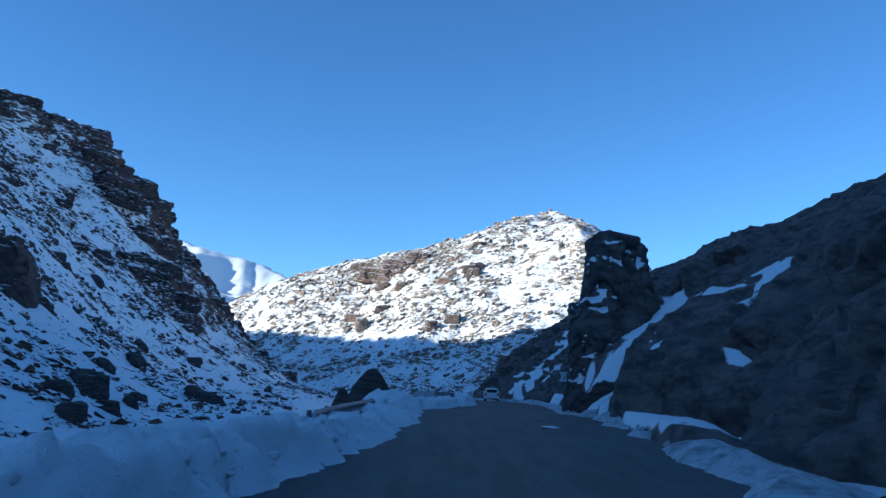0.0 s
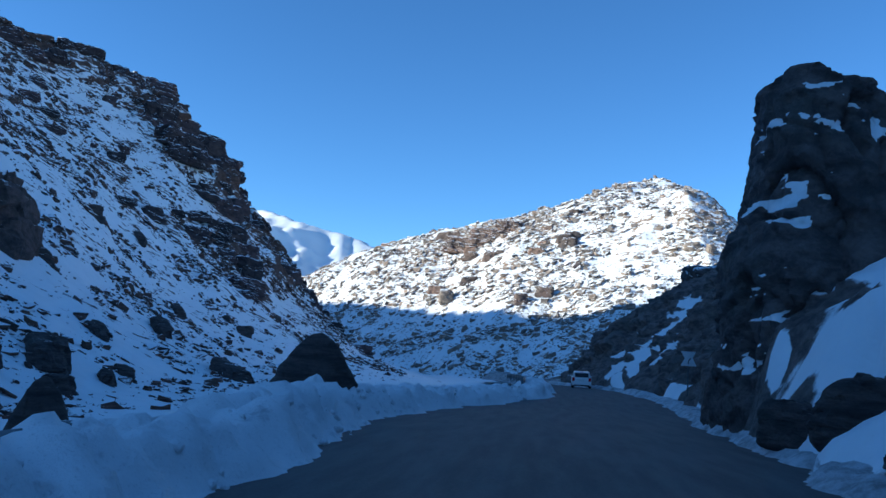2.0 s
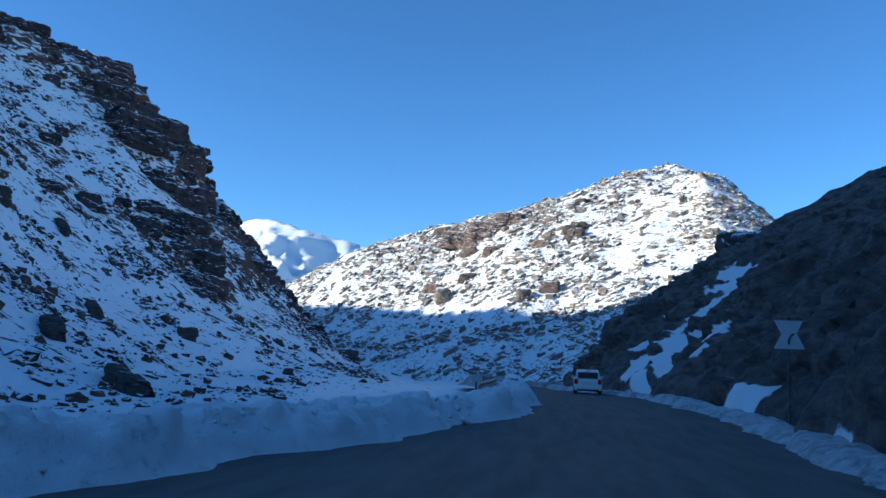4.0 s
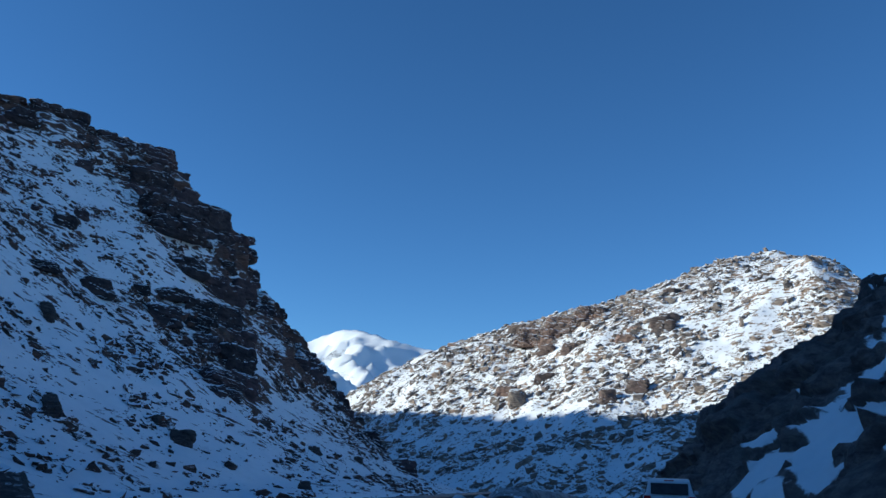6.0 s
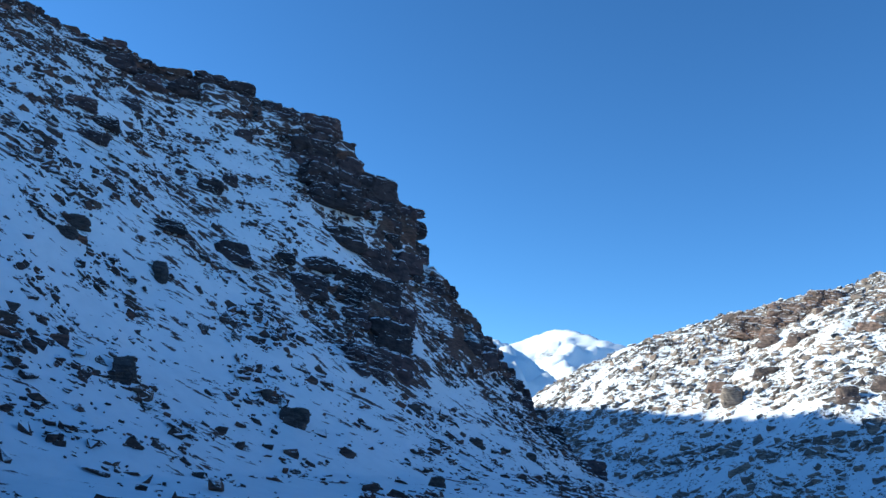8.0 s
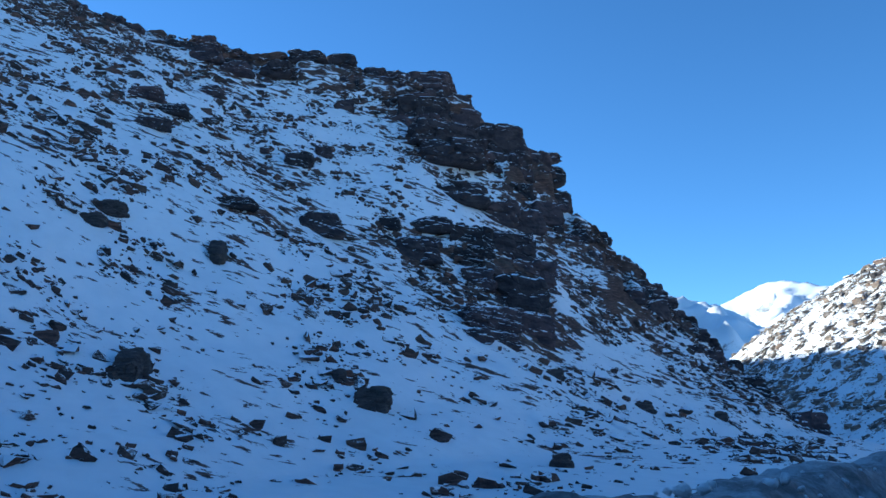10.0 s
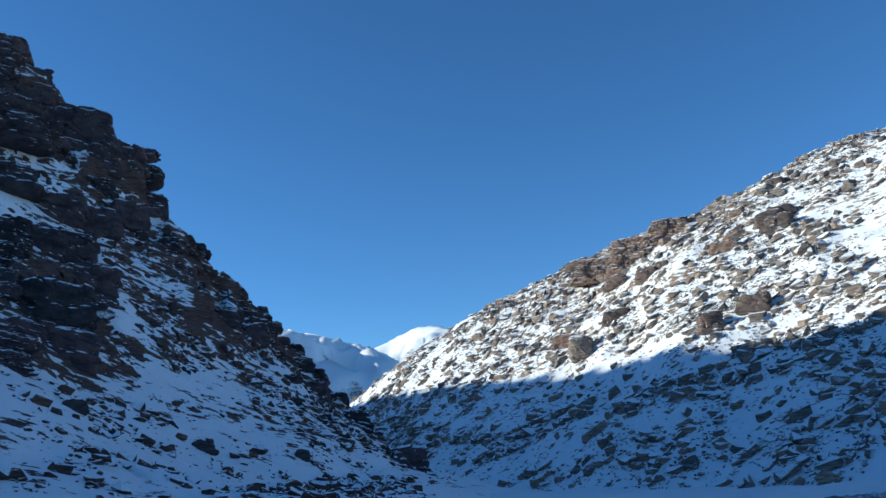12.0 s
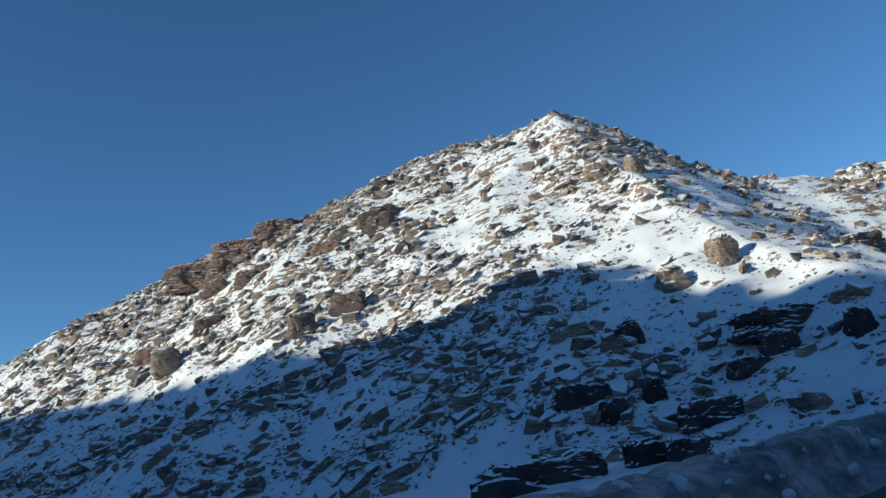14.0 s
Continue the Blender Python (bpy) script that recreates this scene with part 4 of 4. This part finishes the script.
# ---- stones on the slopes ----
def strew(count, x0, x1, y0, y1, height, small, large, power, dense, seed, turn=0.6, dip=0.1, spread=0.5, lie=0.75, sink=0.03):
    """Random stones on a slope: places, sizes and turns; dense(x, y) is the chance of a stone."""
    r = np.random.RandomState(seed)
    x, y = r.uniform(x0, x1, count), r.uniform(y0, y1, count)
    keep = r.uniform(0, 1, count) < dense(x, y)
    x, y = x[keep], y[keep]
    n = len(x)
    size = small + (large - small) * r.uniform(0, 1, n) ** power
    z = height(x, y)
    # the slope's lean there, which the flat sides of the stones follow in part
    normal = np.stack([-(height(x + 0.7, y) - z) / 0.7, -(height(x, y + 0.7) - z) / 0.7, np.ones(n)], -1) * np.array([lie, lie, 1.0])
    normal /= np.linalg.norm(normal, axis=1, keepdims=True)
    nx, ny, nz = normal.T
    k = 1 / (1 + nz)
    onto = np.stack([np.stack([1 - k * nx * nx, -k * nx * ny, nx], -1), np.stack([-k * nx * ny, 1 - k * ny * ny, ny], -1), np.stack([-nx, -ny, nz], -1)], -2)
    return np.stack([x, y, z + size * sink], -1), size, onto @ turns(r.normal(turn, spread, n), r.normal(0, 0.2, n), r.normal(dip, 0.2, n))


def hill_dense(x, y):
    high = hill_height(x, y)
    low = 1 - 0.6 * step(18, 40, x) * (1 - step(268, 296, y))
    rocky = 0.34 + 0.14 * (1 - step(4, 14, high)) + 0.12 * step(4, 20, high) + 0.4 * np.exp(-((x + 18) / 36) ** 2 - ((y - 318) / 24) ** 2)
    return step(-13, -7, high) * np.clip(rocky + 0.6 * fbm(x / 12, y / 12, seed=81) + 0.6 * fbm(x / 4, y / 4, seed=84), 0.05, 1) * low


def left_dense(x, y):
    high = left_height(x, y)
    seen = (x - SPUR[0]) * -0.666 + (y - SPUR[1]) * 0.746 < 6
    return seen * (high > -6.3) * (1 + 1.0 * step(48, 58, high)) * (0.45 + 0.55 * step(-3, 5, high)) * np.clip(0.2 + 0.55 * fbm(x / 16, y / 9, seed=82) + 0.7 * fbm(x / 3, y / 4, seed=83), 0.03, 1)


hr = strew(92000, -130, 140, 196, 372, hill_height, 0.4, 3.4, 4.8, hill_dense, 1, 0.3, 0.0, 0.55, 0.65, 0.08)
tagged(new("hill_stones", stones("hill_stones", *hr, M_ROCK_HILL, 3)), "countless tan boulders lying in snow", "boulders", kind="stuff")
lr = strew(125000, -140, -22, 20, 262, left_height, 0.3, 2.0, 3.8, left_dense, 2, 0.75, 0.05, 0.6, 0.65, 0.06)
tagged(new("slope_stones", stones("slope_stones", *lr, M_ROCK_LEFT, 4)), "scattered dark stones poking through snow", "stones", kind="stuff")
sr = strew(62000, -125, -24, 30, 255, left_height, 0.2, 0.8, 1.4, left_dense, 11, 0.75, 0.05, 0.45, 0.85, 0.0)
tagged(new("slope_scree", stones("slope_scree", *sr, M_ROCK_LEFT, 12, SMALL)), "fine dark scree scattered over the snow slope", "scree", kind="stuff")
sh = strew(95000, -90, 110, 200, 350, hill_height, 0.25, 0.95, 1.6, lambda x, y: np.clip(hill_dense(x, y) * 1.2 + 0.08, 0, 1), 13, 0.3)
tagged(new("hill_scree", stones("hill_scree", *sh, M_ROCK_HILL, 14, SMALL)), "fine tan scree scattered over the snowy hill", "scree", kind="stuff")
bl = strew(330, -110, -28, 50, 250, left_height, 1.1, 2.7, 2.6, left_dense, 5, 0.75, 0.05, 0.5, 0.75, -0.04)
lone_stones("boulders on the shaded slope", "dark angular boulder half sunk in the snow slope", "boulder", *bl, M_ROCK_LEFT, 6)
bh = strew(400, -60, 90, 205, 330, hill_height, 1.6, 4.2, 2.6, hill_dense, 7, 0.3, 0.0, 0.9, 0.5, 0.1)
lone_stones("boulders on the sunlit hill", "tan angular boulder on the snowy hill", "boulder", *bh, M_ROCK_HILL, 8)


# ---- things along the road ----
def box(size, at=(0, 0, 0), bevel=0.0, turn=None):
    bm = bmesh.new()
    bmesh.ops.create_cube(bm, size=1.0)
    bmesh.ops.scale(bm, vec=size, verts=bm.verts)
    if bevel:
        bmesh.ops.bevel(bm, geom=bm.edges[:], offset=bevel, segments=2, affect="EDGES", profile=0.6)
    if turn is not None:
        bmesh.ops.transform(bm, matrix=turn, verts=bm.verts)
    bmesh.ops.translate(bm, vec=at, verts=bm.verts)
    return bm


def rod(radius, a, b, sides=12, top=None):
    bm = bmesh.new()
    a, b = Vector(a), Vector(b)
    bmesh.ops.create_cone(bm, cap_ends=True, segments=sides, radius1=radius, radius2=radius if top is None else top, depth=(b - a).length)
    bmesh.ops.transform(bm, matrix=Matrix.Translation((a + b) / 2) @ (b - a).to_track_quat("Z", "Y").to_matrix().to_4x4(), verts=bm.verts)
    return bm


def prism(outline, width, bevel=0.0):
    """A side outline of (y, z) points given a width along x."""
    bm = bmesh.new()
    a = [bm.verts.new((-width / 2, y, z)) for y, z in outline]
    b = [bm.verts.new((width / 2, y, z)) for y, z in outline]
    bm.faces.new(a)
    bm.faces.new(b[::-1])
    for i in range(len(a)):
        k = (i + 1) % len(a)
        bm.faces.new((a[i], b[i], b[k], a[k]))
    bmesh.ops.recalc_face_normals(bm, faces=bm.faces)
    if bevel:
        bmesh.ops.bevel(bm, geom=bm.edges[:], offset=bevel, segments=3, affect="EDGES", profile=0.5)
    return bm


def s_at(y):
    """The length along the road where it passes y."""
    return float(np.interp(y, LINE[:, 1][:560], LENGTH[:560]))


def beside_road(y, off, up=0.0):
    p, r = along(np.array([s_at(y)]))
    return (float(p[0, 0] + r[0, 0] * off), float(p[0, 1] + r[0, 1] * off), float(p[0, 2] + up)), math.degrees(math.atan2(-r[0, 1], r[0, 0]))


# guard rails of bent sheet steel
def guard_rail(y0, y1, gap, high, label):
    thing = new("guard_rail")
    tagged(thing, label, "guard rail")
    s = np.arange(s_at(y0), s_at(y1), 0.5)
    p, r = along(s)
    off = -(left_edge(p[:, 1]) + gap)
    wave = [(0.0, 0.155), (0.02, 0.15), (0.075, 0.11), (0.08, 0.07), (0.015, 0.03), (0.015, -0.03), (0.08, -0.07), (0.075, -0.11), (0.02, -0.15), (0.0, -0.155)]
    rows_ = []
    for du, dz in wave:
        rows_.append(np.stack([p[:, 0] + r[:, 0] * (off + du), p[:, 1] + r[:, 1] * (off + du), p[:, 2] + high - 0.16 + dz], -1))
    front = np.stack(rows_, 1)
    back_ = front.copy()
    back_[..., :2] -= r[:, None, :] * 0.004
    ring = np.concatenate([front, back_[:, ::-1]], 1)
    ring = np.concatenate([ring, ring[:, :1]], 1)
    beam = new("beam", mesh_np("beam", ring.reshape(-1, 3), quads(*ring.shape[:2]), M_STEEL))
    beam.parent = thing
    for i in range(0, len(s), 4):
        at = (p[i, 0] + r[i, 0] * (off[i] - 0.07), p[i, 1] + r[i, 1] * (off[i] - 0.07), p[i, 2] + high / 2 - 0.35)
        post = part("post", box((0.07, 0.11, high + 0.7), bevel=0.008), M_STEEL, thing)
        post.matrix_world = pose(*at, 0, 0, math.degrees(math.atan2(r[i, 1], r[i, 0])))
    return thing


guard_rail(15.5, 29.5, 1.15, 0.56, "grey steel guard rail half buried in the snowbank")
guard_rail(74, 101, 1.7, 0.86, "grey steel guard rail behind the ploughed snow")

# the white car pulled over at the road's right edge
def wheel(car, x, y):
    w = new("wheel")
    w.parent = car
    w.location = (x, y, 0.31)
    bm = bmesh.new()
    bmesh.ops.create_cone(bm, cap_ends=True, segments=24, radius1=0.31, radius2=0.31, depth=0.2)
    bmesh.ops.rotate(bm, matrix=Matrix.Rotation(math.pi / 2, 3, "Y"), verts=bm.verts)
    bmesh.ops.bevel(bm, geom=[e for e in bm.edges if abs(e.verts[0].co.x - e.verts[1].co.x) < 1e-4], offset=0.04, segments=3, affect="EDGES", profile=0.5)
    part("tyre", bm, M_RUBBER, w, smooth=True)
    for sx in (-1, 1):
        bm = bmesh.new()
        bmesh.ops.create_cone(bm, cap_ends=True, segments=20, radius1=0.2, radius2=0.17, depth=0.03)
        bmesh.ops.rotate(bm, matrix=Matrix.Rotation(math.pi / 2 * sx, 3, "Y"), verts=bm.verts)
        bmesh.ops.translate(bm, vec=(sx * 0.108, 0, 0), verts=bm.verts)
        part("rim", bm, M_STEEL, w, "silver steel rim")


def white_car(m):
    car = new("car")
    tagged(car, "small white hatchback car standing on the asphalt road", "car")
    body = [(-1.98, 0.30), (-2.02, 0.52), (-1.99, 0.86), (-1.86, 0.95), (1.0, 0.96), (1.75, 0.86), (1.98, 0.68), (2.02, 0.40), (1.95, 0.26), (1.55, 0.24),
            (1.50, 0.44), (1.26, 0.60), (1.02, 0.44), (0.97, 0.22), (-0.97, 0.22), (-1.02, 0.44), (-1.26, 0.60), (-1.50, 0.44), (-1.55, 0.24)]
    part("body", prism(body, 1.68, 0.035), M_WHITE_PAINT, car, smooth=False)
    cab = [(-1.90, 0.93), (-1.62, 1.40), (-1.35, 1.47), (0.05, 1.47), (0.35, 1.40), (1.08, 0.93)]
    bm = prism(cab, 1.56, 0.0)
    for v in bm.verts:
        v.co.x *= 1 - 0.17 * max(0, (v.co.z - 0.93) / 0.54)
    bmesh.ops.bevel(bm, geom=bm.edges[:], offset=0.04, segments=3, affect="EDGES", profile=0.5)
    part("cabin", bm, M_WHITE_PAINT, car)
    glass = box((1.18, 0.02, 0.40), bevel=0.008, turn=Matrix.Rotation(radians(-31), 4, "X"))
    bmesh.ops.translate(glass, vec=(0, -1.80, 1.17), verts=glass.verts)
    part("rear_window", glass, M_GLASS, car, "dark rear window")
    front = box((1.2, 0.02, 0.70), bevel=0.008, turn=Matrix.Rotation(radians(57), 4, "X"))
    bmesh.ops.translate(front, vec=(0, 0.74, 1.18), verts=front.verts)
    part("windscreen", front, M_GLASS, car, "dark windscreen")
    for sx in (-1, 1):
        for y0, length in ((-1.05, 0.62), (-0.32, 0.72), (0.42, 0.5)):
            part("side_window", box((0.02, length, 0.30), (sx * 0.742, y0, 1.17), 0.006, Matrix.Rotation(radians(-sx * 13.5), 4, "Y")), M_GLASS, car, "dark side window")
        part("tail_lamp", box((0.22, 0.08, 0.30), (sx * 0.70, -1.985, 0.80), 0.02), M_RED, car, "red tail lamp")
        part("headlamp", box((0.30, 0.10, 0.15), (sx * 0.62, 1.94, 0.66), 0.02), M_GLASS, car, "headlamp")
        part("mirror", box((0.16, 0.10, 0.12), (sx * 0.90, 0.62, 1.0), 0.025), M_WHITE_PAINT, car)
        part("door_handle", box((0.03, 0.16, 0.03), (sx * 0.85, -0.15, 0.83), 0.008), M_RUBBER, car, "dark door handle")
        for y0 in (-1.26, 1.26):
            wheel(car, sx * 0.74, y0)
    part("rear_bumper", box((1.62, 0.12, 0.26), (0, -2.02, 0.42), 0.03), M_WHITE_PAINT, car)
    part("lower_trim", box((1.3, 0.10, 0.10), (0, -2.06, 0.30), 0.02), M_RUBBER, car, "black bumper trim")
    part("licence_plate", box((0.50, 0.015, 0.11), (0, -2.03, 0.70), 0.004), M_PLATE, car, "pale rear plate")
    part("brake_lamp", box((0.30, 0.03, 0.03), (0, -1.60, 1.43), 0.006), M_RED, car, "high red brake lamp")
    part("wiper", box((0.40, 0.02, 0.02), (0.1, -1.93, 1.02), 0.004), M_RUBBER, car)
    car.matrix_world = m
    return car


M_PLATE = plain("plate", (0.6, 0.6, 0.58), (0.66, 0.66, 0.64), 6, 0.4, 0, 0)
at, turn = beside_road(98, 2.0)
white_car(pose(*at, 0, 0, turn + 8))


# the road sign: two plates on one post
def three_sided(side, thick, upwards):
    h = side * 0.866
    bm = bmesh.new()
    pts = [(-side / 2, -h / 3), (side / 2, -h / 3), (0, 2 * h / 3)] if upwards else [(-side / 2, h / 3), (0, -2 * h / 3), (side / 2, h / 3)]
    a = [bm.verts.new((x, -thick / 2, z)) for x, z in pts]
    b = [bm.verts.new((x, thick / 2, z)) for x, z in pts]
    bm.faces.new(a)
    bm.faces.new(b[::-1])
    for i in range(3):
        bm.faces.new((a[i], b[i], b[(i + 1) % 3], a[(i + 1) % 3]))
    bmesh.ops.recalc_face_normals(bm, faces=bm.faces)
    bmesh.ops.bevel(bm, geom=[e for e in bm.edges if abs(e.verts[0].co.y - e.verts[1].co.y) > thick / 2], offset=0.05, segments=4, affect="EDGES", profile=0.5)
    return bm


M_SIGN = plain("sign white", (0.66, 0.68, 0.70), (0.76, 0.77, 0.78), 5, 0.5, 0, 0)
M_DARK = plain("sign black", (0.05, 0.05, 0.055), (0.09, 0.09, 0.09), 9, 0.6, 0, 0)
sign = new("road_sign")
tagged(sign, "pale double warning sign on a thin grey post", "road sign")
part("post", rod(0.035, (0, 0.05, -3.2), (0, 0.05, 0.62)), M_STEEL, sign)
lower = part("warning_plate", three_sided(0.92, 0.012, True), M_SIGN, sign, "white triangular plate with a dark bend arrow")
part("second_plate", three_sided(0.86, 0.012, False), M_SIGN, sign, "white plate hung point down behind").location = (0, 0.026, 0.28)
for a0, b0 in (((-0.02, -0.14), (-0.02, 0.0)), ((-0.02, 0.0), (0.06, 0.12)), ((0.06, 0.12), (0.13, 0.15))):
    bm = rod(0.026, (a0[0], -0.012, a0[1]), (b0[0], -0.012, b0[1]), 8)
    part("arrow", bm, M_DARK, lower)
sign.matrix_world = pose(10.4, 69.5, 0.45, 0, 0, 12)

# a lump of snow dropped on the asphalt
bm = bmesh.new()
bmesh.ops.create_icosphere(bm, subdivisions=3, radius=0.2)
for v in bm.verts:
    v.co += v.co * 0.5 * noise.fractal(v.co * 4, 1.0, 2.0, 4)
    v.co.z *= 0.22
    v.co.x *= 1.15
lump = part("snow_lump", bm, M_BANK, None, smooth=True)
lump.location = (3.0, 22.5, float(along(np.array([s_at(22.5)]))[0][0, 2]) + 0.02)
tagged(lump, "flat lump of snow lying on the asphalt", "snow")
